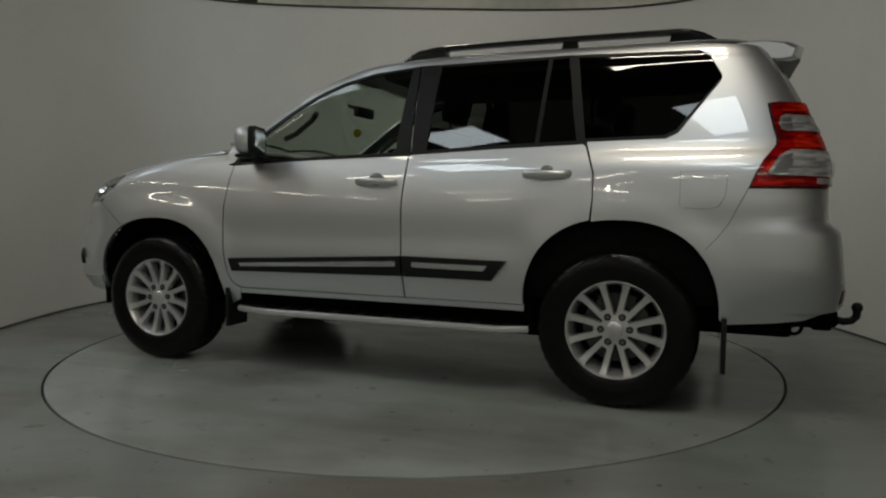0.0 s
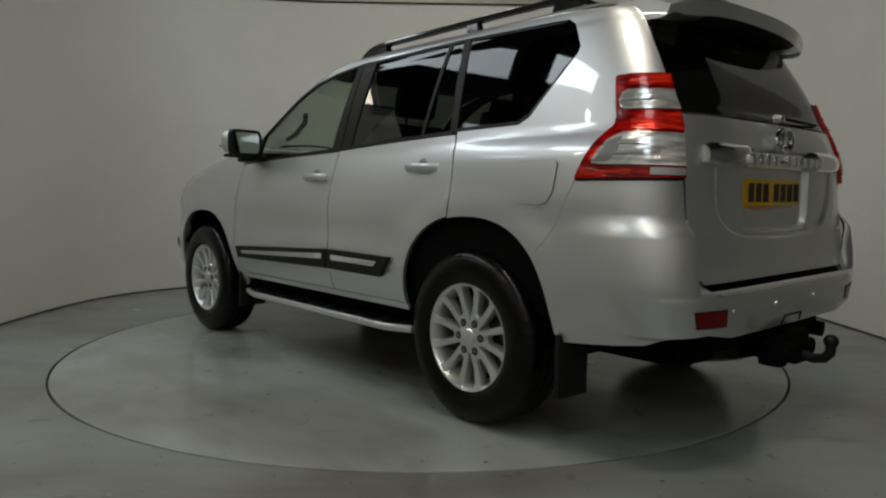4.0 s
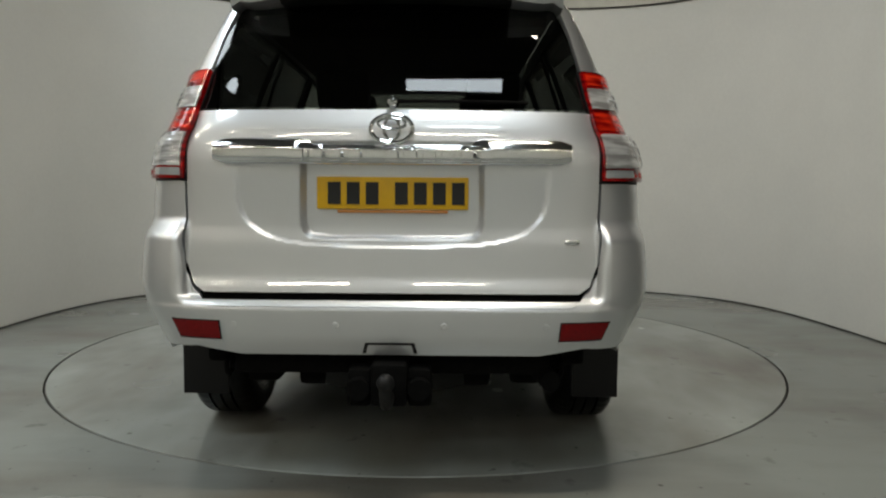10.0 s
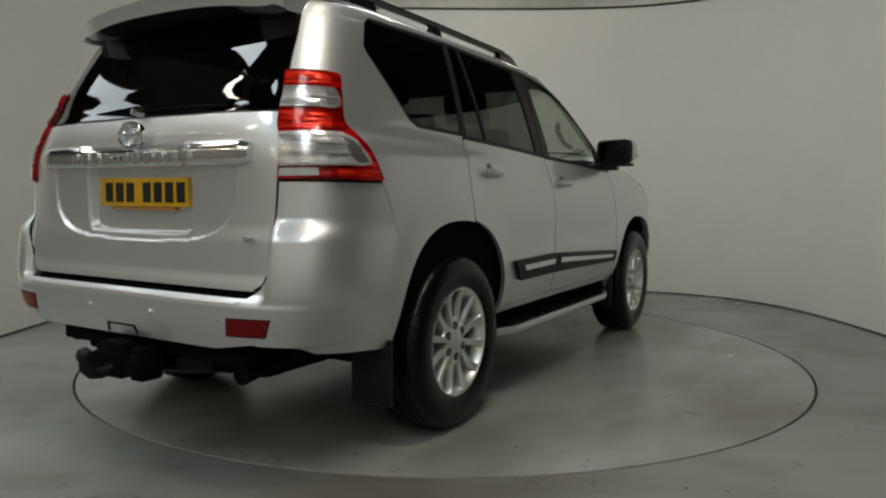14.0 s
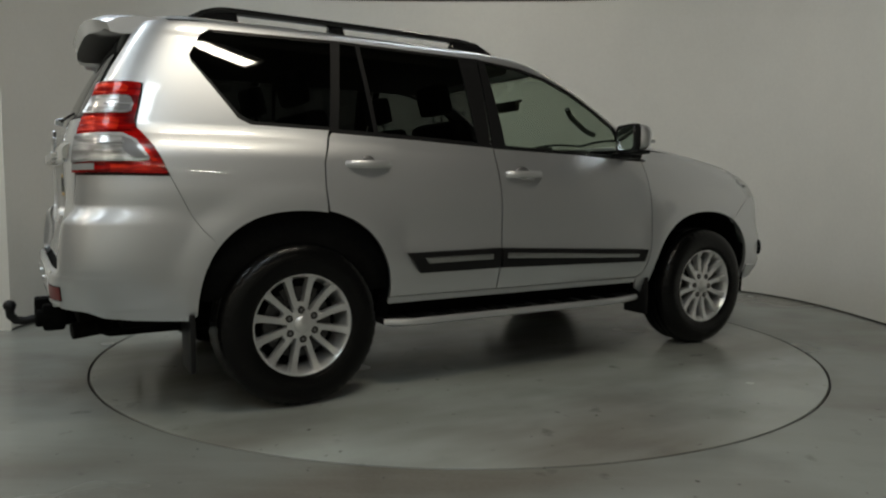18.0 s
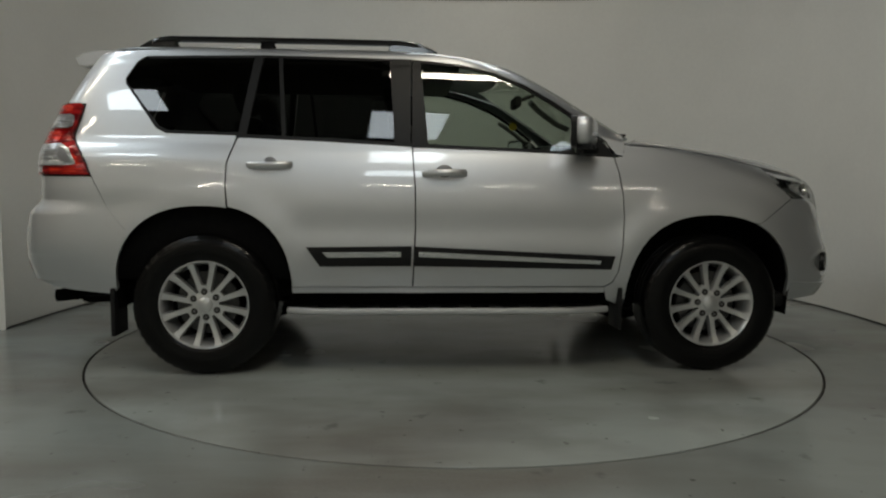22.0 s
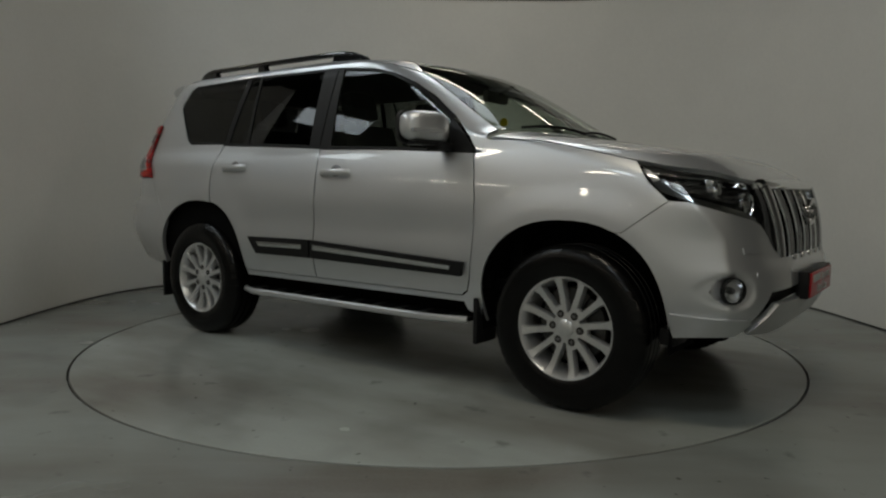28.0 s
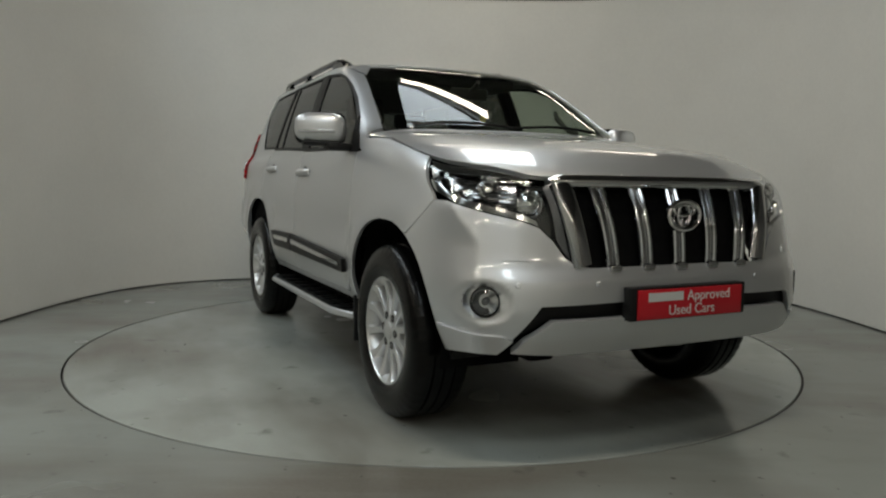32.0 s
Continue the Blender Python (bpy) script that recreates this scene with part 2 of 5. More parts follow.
def tube_path(bm, pts, radius, sides=10, squash=1.0):
    """A round bar along points, capped."""
    rings = []
    for i, p in enumerate(pts):
        a, b = Vector(pts[max(i - 1, 0)]), Vector(pts[min(i + 1, len(pts) - 1)])
        d = (b - a).normalized()
        side = d.cross(Vector((0, 0, 1)) if abs(d.z) < 0.75 else Vector((1, 0, 0)))
        side.normalize()
        up = side.cross(d)
        rings.append([bm.verts.new(Vector(p) + radius * (side * math.cos(2 * math.pi * k / sides) + up * squash * math.sin(2 * math.pi * k / sides))) for k in range(sides)])
    for p, q in zip(rings, rings[1:]):
        for k in range(sides):
            bm.faces.new((p[k], p[(k + 1) % sides], q[(k + 1) % sides], q[k]))
    bm.faces.new(rings[0]), bm.faces.new(rings[-1])
    bmesh.ops.recalc_face_normals(bm, faces=bm.faces)


def flip_side(bm):
    """To the car's other side, normals too."""
    bmesh.ops.scale(bm, vec=(1, -1, 1), verts=bm.verts)
    bmesh.ops.reverse_faces(bm, faces=bm.faces)
    kn = bm.verts.layers.float_vector.get("skin_n")
    if kn is not None:
        for v in bm.verts:
            n = v[kn]
            v[kn] = Vector((n.x, -n.y, n.z))


def mirrored(ob, parent):
    """The same part on the car's other side."""
    bm = bmesh.new()
    bm.from_mesh(ob.data)
    flip_side(bm)
    return part(ob.name.split(".")[0], bm, ob.data.materials[0], parent, ob.get("label", ""))


# ---- the bay: floor, turntable, curved wall ----
TABLE_R, WALL_TOP = 2.23, 3.03


def bay_outline(grow=0.0):
    """The wall's line on the floor, from one open end round the back to the other."""
    pts = [(-3.15 - grow, 0.16)]
    for i in range(61):
        a = math.pi * (1 - i / 60)
        c, s = math.cos(a), math.sin(a)
        k = (abs(c) ** 3.6 + abs(s) ** 3.6) ** (-1 / 3.6)
        pts.append((0.06 + (3.23 + grow) * c * k, 0.25 + (2.83 + grow) * s * k))
    pts.append((3.27 + grow, -0.6))
    return pts


def strip_mesh(bm, inner, outer, z0, z1):
    """A solid ribbon between two lines in plan."""
    cols = [[bm.verts.new((*p, z)) for p, z in ((a, z0), (a, z1), (b, z1), (b, z0))] for a, b in zip(inner, outer)]
    for p, q in zip(cols, cols[1:]):
        for k in range(4):
            bm.faces.new((p[k], q[k], q[(k + 1) % 4], p[(k + 1) % 4]))
    bm.faces.new(cols[0]), bm.faces.new(cols[-1])
    bmesh.ops.recalc_face_normals(bm, faces=bm.faces)


bm = bmesh.new()
N = 128
ring_in = [bm.verts.new(((TABLE_R + 0.008) * math.cos(2 * math.pi * i / N), (TABLE_R + 0.008) * math.sin(2 * math.pi * i / N), 0)) for i in range(N)]
ring_low = [bm.verts.new((v.co.x, v.co.y, -0.06)) for v in ring_in]
ring_out = []
for i in range(N):
    a = 2 * math.pi * i / N
    k = 14.0 / max(abs(math.cos(a)), abs(math.sin(a)))
    ring_out.append(bm.verts.new((k * math.cos(a), k * math.sin(a), 0)))
for i in range(N):
    j = (i + 1) % N
    bm.faces.new((ring_in[i], ring_out[i], ring_out[j], ring_in[j]))
    bm.faces.new((ring_low[i], ring_in[i], ring_in[j], ring_low[j]))
bm.faces.new(ring_low)
bmesh.ops.recalc_face_normals(bm, faces=bm.faces)
tagged(part("floor", bm, M["floor"], smooth=0), "grey painted concrete floor with brown scuffs", "floor", kind="structure")

turntable = tagged(new("turntable"), "round grey painted vehicle turntable flush with the floor", "turntable")
bm = bmesh.new()
lathe(bm, [(0.0, -0.03), (TABLE_R - 0.006, -0.03), (TABLE_R - 0.006, -0.003), (TABLE_R - 0.008, 0.0), (0.0, 0.0)], 128, "z")
bmesh.ops.remove_doubles(bm, verts=bm.verts, dist=1e-5)
part("deck", bm, M["table"], turntable, smooth=30)
# two dark rings colour in the shade of the gap round the deck
bm = bmesh.new()
lathe(bm, [(TABLE_R - 0.006, -0.05), (TABLE_R, -0.05), (TABLE_R, -0.006), (TABLE_R - 0.006, -0.006)], 128, "z", True)
part("edge_ring", bm, M["dark"], turntable, "dark edge ring for the shade in the gap", smooth=30)
bm = bmesh.new()
lathe(bm, [(TABLE_R + 0.004, -0.05), (TABLE_R + 0.008, -0.05), (TABLE_R + 0.008, -0.004), (TABLE_R + 0.004, -0.004)], 128, "z", True)
tagged(part("pit_rim", bm, M["dark"], smooth=30), "dark rim for the shade in the gap round the turntable", "rim", kind="structure")

bm = bmesh.new()
strip_mesh(bm, bay_outline(), bay_outline(0.12), 0.0, WALL_TOP)
tagged(part("wall_bay", bm, M["wall"], smooth=50), "off-white curved wall round the turntable", "wall", kind="structure")
bm = bmesh.new()
strip_mesh(bm, bay_outline(-0.012), bay_outline(0.13), WALL_TOP, WALL_TOP + 0.018)
tagged(part("trim", bm, M["dark"], smooth=50), "dark capping along the wall's top edge", "trim", kind="structure")
bm = bmesh.new()
strip_mesh(bm, bay_outline(-0.006), bay_outline(-0.0005), 0.0, 0.012)
tagged(part("baseboard", bm, M["dark"], smooth=50), "thin dark sealant line at the wall's foot", "sealant", kind="structure")
for sx, x0, x1 in ((-1, -12.0, -3.275), (1, 3.40, 9.0)):
    bm = bmesh.new()
    y = 0.16 if sx < 0 else -0.6
    box(bm, x0, x1, y, y + 0.12, 0, WALL_TOP)
    tagged(part("wall_return", bm, M["wall"], smooth=0), "off-white flat wall beside the bay", "wall", kind="structure")
# the shed round it: unseen walls added, the south one pale to brighten the car
for nm, dims in (("wall_south", (-12.2, 9.2, -12.2, -12.0, 0, 5.0)), ("wall_north", (-12.2, 9.2, 5.2, 5.4, 0, 5.0)),
                 ("wall_west", (-12.2, -12.0, -12, 9, 0, 5.0)), ("wall_east", (9.0, 9.2, -12, 9, 0, 5.0))):
    bm = bmesh.new()
    box(bm, *dims)
    tagged(part(nm, bm, M["northsheet" if nm in ("wall_north", "wall_south") else "shed"], smooth=0), "grey workshop wall sheeting, unseen and added except at the north", "wall", kind="structure")
bm = bmesh.new()
box(bm, -12.2, 9.2, -12.2, 9.2, 5.0, 5.1)
tagged(part("ceiling", bm, M["roof"], smooth=0), "dark workshop roof sheeting", "ceiling", kind="structure")
bm = bmesh.new()
box(bm, -2.02, -1.84, 3.28, 3.46, 0.0, 5.0, 0.01)
tagged(part("column", bm, M["dark"]), "dark steel roof column behind the bay wall", "column", kind="structure")
for tx, ty, tw, turn in TUBES:
    lamp = tagged(new("tube_light"), "lit white fluorescent tube light under the roof, added where behind the bay wall", "ceiling light", "workshop tubes")
    lamp.matrix_basis = pose(tx, ty, 4.36, 0, 0, turn)
    bm = bmesh.new()
    box(bm, -0.78, 0.78, -0.13, 0.13, 0.0, 0.07, 0.01)
    part("housing", bm, M["white"], lamp)
    bm = bmesh.new()
    tube_path(bm, [(-0.02, 0, 0.05), (-0.02, 0, 0.64)], 0.008, 6)
    part("hanger", bm, M["dark"], lamp)
for tx, ty, wide, deep, watts in SKYLIGHTS:
    win = tagged(new("skylight"), "bluish daylight panel in the workshop roof", "skylight", "roof skylights")
    win.matrix_basis = pose(tx, ty, 4.7)
    bm = bmesh.new()
    box(bm, -wide / 2, wide / 2, -deep / 2, deep / 2, 0.0, 0.3)
    part("frame", bm, M["steel"], win)


# ---- the car's skin: a rounded outline in plan for every height ----
def curve(table):
    """A smooth line through (key, value) pairs."""
    ks, vs = [float(k) for k, _ in table], [float(v) for _, v in table]
    n = len(ks)
    ds = [(vs[i + 1] - vs[i]) / (ks[i + 1] - ks[i]) for i in range(n - 1)]
    ms = [ds[0]] + [0.0 if ds[i - 1] * ds[i] <= 0 else 2 * ds[i - 1] * ds[i] / (ds[i - 1] + ds[i]) for i in range(1, n - 1)] + [ds[-1]]

    def f(k):
        if k <= ks[0]:
            return vs[0] + ms[0] * (k - ks[0])
        if k >= ks[-1]:
            return vs[-1] + ms[-1] * (k - ks[-1])
        i = 0
        while ks[i + 1] < k:
            i += 1
        h = ks[i + 1] - ks[i]
        t = (k - ks[i]) / h
        return ((1 + 2 * t) * (1 - t) ** 2 * vs[i] + t * (1 - t) ** 2 * h * ms[i] + t * t * (3 - 2 * t) * vs[i + 1] + t * t * (t - 1) * h * ms[i + 1])
    return f


body_width = curve([(0.30, 0.800), (0.40, 0.842), (0.46, 0.864), (0.52, 0.884), (0.60, 0.902), (0.67, 0.911), (0.75, 0.914), (1.22, 0.8405), (1.45, 0.776), (1.60, 0.722), (1.70, 0.684), (1.76, 0.658), (1.785, 0.632), (1.81, 0.55), (1.828, 0.38), (1.836, 0.2)])
rear_end = curve([(0.30, -2.30), (0.40, -2.36), (0.48, -2.395), (0.56, -2.415), (0.64, -2.418), (0.665, -2.405), (0.685, -2.370), (0.71, -2.364), (0.75, -2.354), (0.80, -2.350), (0.86, -2.346), (0.92, -2.338), (1.0, -2.335), (1.12, -2.334), (1.24, -2.322),
                  (1.32, -2.296), (1.36, -2.272), (1.45, -2.232), (1.55, -2.182), (1.65, -2.125), (1.70, -2.095), (1.74, -2.065), (1.78, -2.02), (1.81, -1.94), (1.828, -1.82), (1.836, -1.65)])
front_end = curve([(0.30, 2.10), (0.40, 2.17), (0.50, 2.225), (0.60, 2.246), (0.68, 2.243), (0.74, 2.226), (0.80, 2.214), (0.92, 2.200), (1.02, 2.172), (1.07, 2.132), (1.12, 2.055), (1.18, 1.92),
                   (1.215, 1.74), (1.265, 1.42), (1.295, 1.17), (1.32, 1.07), (1.36, 1.008), (1.64, 0.545), (1.70, 0.43), (1.745, 0.29), (1.775, 0.14), (1.80, -0.04), (1.822, -0.35), (1.836, -0.8)])
rear_turn = -1.55
front_turn = curve([(0.3, 1.42), (0.8, 1.47), (1.0, 1.57), (1.08, 1.53), (1.15, 1.36), (1.22, 1.12), (1.30, 0.74), (1.38, 0.60), (1.5, 0.42), (1.62, 0.24), (1.70, 0.06), (1.76, -0.12), (1.836, -1.0)])
rear_square = curve([(0.3, 6.0), (0.75, 7.0), (0.9, 6.6), (1.1, 6.2), (1.3, 6.0), (1.5, 6.6), (1.74, 6.4), (1.836, 3.4)])
front_square = curve([(0.3, 5.2), (0.5, 4.8), (0.62, 4.3), (0.75, 3.8), (0.9, 3.5), (1.0, 3.3), (1.1, 3.1), (1.25, 2.9), (1.35, 2.5), (1.85, 2.6)])


def half_width(z):
    """Half the car's width; one even bend from belt line to roof edge."""
    if 0.75 <= z < 1.22:
        d = z - 0.75
        return 0.914 - 0.25 * d ** 2 - 0.375 * d ** 4
    if 1.22 <= z <= 1.70:
        d = z - 1.22
        return 0.8405 - 0.25 * d - 0.156 * d * d
    return body_width(z)


ARCHES = ((-1.40, 0.455, 0.462), (1.386, 0.413, 0.468))


def smooth01(t):
    t = max(0.0, min(1.0, t))
    return t * t * (3 - 2 * t)


def ramp(t):
    """Straight from 0 to 1, corners eased only a little."""
    t = max(0.0, min(1.0, t))
    return t + 0.06 * math.sin(2 * math.pi * t) * -1.0


FLARES = ((0.008, 0.02, 0.13), (0.012, 0.03, 0.15))  # rear, front: stand, flat band, run-out


def swell(x, z):
    """Flares over the wheels, a tuck along the door's foot, the shelf of the rear corner."""
    out = 0.0
    for (ax, az, r), (stand, flat, run) in zip(ARCHES, FLARES):
        d = (abs(x - ax) ** 2.35 + abs(z - az) ** 2.35) ** (1 / 2.35) - r
        if z > 0.3 and d < flat + run:
            out += stand * smooth01((flat + run - d) / run) * min(1.0, (z - 0.3) / 0.25) * (1.0 - 0.6 * smooth01((x - 1.62) / 0.25))
    if -1.0 < x < 0.95:
        fade = min(1.0, (x + 1.0) / 0.15, (0.95 - x) / 0.15)
        out -= 0.012 * fade * math.exp(-((z - 0.80) / 0.10) ** 2)
    if x < -1.85:
        k = smooth01((-1.85 - x) / 0.3)
        out += k * (0.010 * ramp((0.945 - z) / 0.075) - 0.046 * smooth01((0.72 - z) / 0.24))
    return out


def plate_dent(y, z):
    """The hollow panel round the number plate, and the sunk bay in it."""
    if z > 1.2:
        return 0.0
    r = ((abs(y) / 0.535) ** 4 + (max(0.0, 1.135 - z) / 0.287) ** 4) ** 0.25
    panel = (0.004 + 0.045 * max(0.0, 1.135 - z)) * ramp((1.0 - r) / 0.022) * smooth01((1.175 - z) / 0.03)
    e = ((abs(y) / 0.312) ** 14 + (max(0.0, 1.135 - z) / 0.262) ** 14) ** (1 / 14)
    return panel + 0.034 * ramp((1.0 - e) / 0.05)


def corner_block(y, z):
    """The rear bumper's corners stand out past the tailgate, under a sloping shelf."""
    stand = 2.412 - 0.10 * max(0.0, z - 0.66) + rear_end(z)
    return max(0.0, stand) * smooth01((abs(y) - 0.685) / 0.03) * ramp((0.945 - z) / 0.075)


def shoulder(x, z):
    """Half width; the shoulder line climbs over the rear wheel to a crease by the rear lamp."""
    lift = 0.115 * smooth01((-0.7 - x) / 1.0) * smooth01((z - 0.88) / 0.14) * smooth01((1.30 - z) / 0.15)
    return half_width(z - lift)


def front_corner(u, z):
    """The upright edge where wing and bumper turn to the front, and the scoop inside it."""
    uc = 2.46 - 0.10 * smooth01((z - 0.80) / 0.18)
    gate = smooth01((z - 0.44) / 0.08) * smooth01((1.03 - z) / 0.10)
    d = u - uc
    ridge = 0.017 * math.exp(-abs(d) / 0.055) if abs(d) > 0.012 else 0.017 * math.exp(-(d * d / 0.024 + 0.006) / 0.055)
    scoop = 0.013 * math.exp(-((d - 0.19) / 0.085) ** 2) * smooth01((z - 0.66) / 0.10)
    return gate * (ridge - scoop)


def skin(u, z):
    """u: 0 rear middle, 1 rear turn, 2 front turn, 3 front middle."""
    xf = front_turn(z)
    if 1.0 <= u <= 2.0:
        x = rear_turn + (u - 1.0) * (xf - rear_turn)
        y = shoulder(x, z)
    else:
        rear = u < 1.0
        p = (u if rear else 3.0 - u) * math.pi / 2
        n = rear_square(z) if rear else front_square(z)
        c, s = math.cos(p), math.sin(p)
        k = (abs(c) ** n + abs(s) ** n) ** (-1.0 / n)
        if rear:
            x = rear_turn + (rear_end(z) - rear_turn) * c * k
        else:
            x = xf + (front_end(z) - xf) * c * k
        y = shoulder(x, z) * s * k
        if rear and 0.5 < z < 1.2:
            x += plate_dent(y, z) - corner_block(y, z) * smooth01((-1.90 - x) / 0.35)
    if u > 2.0 and 0.48 < z < 0.74:
        x -= 0.055 * smooth01((0.058 - math.hypot((abs(y) - 0.795) * 1.2, z - 0.612)) / 0.008)
        x -= 0.015 * smooth01((0.084 - math.hypot(abs(y) - 0.795, z - 0.61)) / 0.024)
    if u > 2.0 and z < 1.03:
        push = front_corner(u, z)
        x += push * 0.75
        y += push * 0.65
    if abs(y) > 0.5:
        y += swell(x, z) * min(1.0, (abs(y) - 0.5) / 0.2)
    return Vector((x, y, z))


def skin_normal(u, z):
    e = 2e-3
    a = skin(u + e, z) - skin(u - e, z)
    b = skin(u, z + e) - skin(u, z - e)
    n = b.cross(a)
    if n.length < 1e-12:
        return Vector((0, 1, 0))
    return n.normalized()


def u_of(kind, v, z):
    xf = front_turn(z)
    if kind == "u":
        return v
    if kind == "x":
        if rear_turn <= v <= xf:
            return 1.0 + (v - rear_turn) / (xf - rear_turn)
        if v < rear_turn:
            n = rear_square(z)
            c = min(1.0, (rear_turn - v) / (rear_turn - rear_end(z)))
            return math.atan2((1 - c ** n) ** (1 / n), c) * 2 / math.pi
        n = front_square(z)
        c = min(1.0, (v - xf) / (front_end(z) - xf))
        return 3.0 - math.atan2((1 - c ** n) ** (1 / n), c) * 2 / math.pi
    n = rear_square(z) if kind == "r" else front_square(z)
    s = min(1.0, abs(v) / half_width(z))
    p = math.atan2(s, (1 - s ** n) ** (1 / n)) * 2 / math.pi
    return p if kind == "r" else 3.0 - p


def outline(pts, step=0.03):
    """Corners (kind, value, z) to a fine line in (u, z)."""
    out = []
    for (k0, v0, z0), (k1, v1, z1) in zip(pts, pts[1:] + pts[:1]):
        if k0 == k1:
            n = max(1, int(math.ceil(math.hypot(v1 - v0, z1 - z0) / step)))
            for i in range(n):
                t = i / n
                z = z0 + (z1 - z0) * t
                out.append((u_of(k0, v0 + (v1 - v0) * t, z), z))
        else:
            ua, ub = u_of(k0, v0, z0), u_of(k1, v1, z1)
            n = max(1, int(math.ceil(math.hypot((ub - ua) * 1.6, z1 - z0) / step)))
            for i in range(n):
                t = i / n
                out.append((ua + (ub - ua) * t, z0 + (z1 - z0) * t))
    return out


def clip(poly, axis, value, keep_above):
    out = []
    for i in range(len(poly)):
        a, b = poly[i - 1], poly[i]
        ia = a[axis] >= value if keep_above else a[axis] <= value
        ib = b[axis] >= value if keep_above else b[axis] <= value
        if ia != ib:
            t = (value - a[axis]) / (b[axis] - a[axis])
            p = [a[0] + t * (b[0] - a[0]), a[1] + t * (b[1] - a[1])]
            p[axis] = value
            out.append(tuple(p))
        if ib:
            out.append(b)
    return out


def despike(poly):
    """Takes out points where the line runs straight back over itself."""
    poly = list(poly)
    i = 0
    while len(poly) > 2 and i < len(poly):
        a, b, c = poly[i - 1], poly[i], poly[(i + 1) % len(poly)]
        gone = max(abs(a[0] - b[0]), abs(a[1] - b[1])) < 1e-7
        for k in (0, 1):
            if abs(a[k] - b[k]) < 1e-7 and abs(b[k] - c[k]) < 1e-7 and (b[1 - k] - a[1 - k]) * (c[1 - k] - b[1 - k]) < 0:
                gone = True
        if gone:
            poly.pop(i)
            i = max(0, i - 2)
        else:
            i += 1
    return poly


def skin_patch(bm, poly, off=0.0, depth=0.012, du=0.02, dz=0.025, whole=False):
    """Fills an outline on the skin with a fine mesh, set off outward, with turned-in edges."""
    ids = {}
    kn = bm.verts.layers.float_vector.get("skin_n") or bm.verts.layers.float_vector.new("skin_n")
    kf = bm.faces.layers.int.get("skin_f") or bm.faces.layers.int.new("skin_f")

    def vert(p):
        key = (round(p[0], 5), round(p[1], 5))
        if key not in ids:
            q = skin(*p)
            n = skin_normal(*p)
            v = bm.verts.new(q + n * off)
            v[kn] = n
            ids[key] = (v, n)
        return ids[key][0]

    u0, u1 = min(p[0] for p in poly), max(p[0] for p in poly)
    z0, z1 = min(p[1] for p in poly), max(p[1] for p in poly)
    faces = []
    for i in range(int(math.floor(u0 / du)), int(math.ceil(u1 / du))):
        col = clip(clip(poly, 0, i * du, True), 0, (i + 1) * du, False)
        if len(col) < 3:
            continue
        c0, c1 = min(p[1] for p in col), max(p[1] for p in col)
        for j in range(int(math.floor(c0 / dz)), int(math.ceil(c1 / dz))):
            cell = clip(clip(col, 1, j * dz, True), 1, (j + 1) * dz, False)
            cell = despike(cell)
            loops, stack = [], []
            for p in cell:
                v = vert(p)
                at = next((k for k, s in enumerate(stack) if s[0] is v), None)
                if at is not None:
                    loops.append(stack[at:])
                    stack = stack[:at]
                stack.append((v, p))
            loops.append(stack)
            for loop in loops:
                if len(loop) < 3:
                    continue
                area = sum(loop[k - 1][1][0] * loop[k][1][1] - loop[k][1][0] * loop[k - 1][1][1] for k in range(len(loop)))
                if abs(area) < 1e-8:
                    continue
                vs = [s[0] for s in loop]
                try:
                    f = bm.faces.new(vs if area < 0 else vs[::-1])
                    f[kf] = 1
                    faces.append(f)
                except ValueError:
                    pass
    normals = {v: n for v, n in ids.values()}
    if depth:
        edges = [e for e in {e for f in faces for e in f.edges} if len(e.link_faces) == 1]
        if whole:
            edges = [e for e in edges if not all(abs(v.co.y) < 1e-4 for v in e.verts)]
        low = {}
        for e in edges:
            f = e.link_faces[0]
            a, b = e.verts
            for lp in f.loops:
                if lp.edge is e:
                    a, b = lp.vert, lp.link_loop_next.vert
            for v in (a, b):
                if v not in low:
                    low[v] = bm.verts.new(v.co - normals[v] * depth)
            try:
                bm.faces.new((b, a, low[a], low[b]))
            except ValueError:
                pass
    return faces


def patch_part(name, pts, mat, parent, off=0.0, depth=0.012, label="", pair=True, whole=False, du=0.02, dz=0.025, sides=(1, -1), smooth=40.0):
    """One panel of the skin: on both sides as two parts, or whole across the middle as one."""
    bm = bmesh.new()
    skin_patch(bm, outline(pts), off, depth, du, dz, whole)
    if whole:
        bm2 = bm.copy()
        flip_side(bm2)
        tmp = bpy.data.meshes.new("half")
        bm2.to_mesh(tmp)
        bm2.free()
        bm.from_mesh(tmp)
        bpy.data.meshes.remove(tmp)
        bmesh.ops.remove_doubles(bm, verts=[v for v in bm.verts if abs(v.co.y) < 2e-3], dist=3e-3)
        return part(name, bm, mat, parent, label, smooth)
    if 1 in sides:
        ob = part(name, bm, mat, parent, label, smooth)
        if -1 in sides:
            mirrored(ob, parent)
        return ob
    ob = part(name, bm, mat, parent, label, smooth)
    bmo = mirrored(ob, parent)
    bpy.data.objects.remove(ob)
    return bmo


def arc(which, a0, a1, grow=0.0, n=14):
    ax, az, r = ARCHES[which]
    out = []
    for i in range(n + 1):
        a = radians(a0 + (a1 - a0) * i / n)
        c, s = math.cos(a), math.sin(a)
        k = (r + grow) * (abs(c) ** 2.35 + abs(s) ** 2.35) ** (-1 / 2.35)
        out.append(("x", ax + k * c, az + k * s))
    return out


def X(*pairs):
    return [("x", a, b) for a, b in pairs]


def Rr(*pairs):
    return [("r", a, b) for a, b in pairs]


def Fr(*pairs):
    return [("f", a, b) for a, b in pairs]


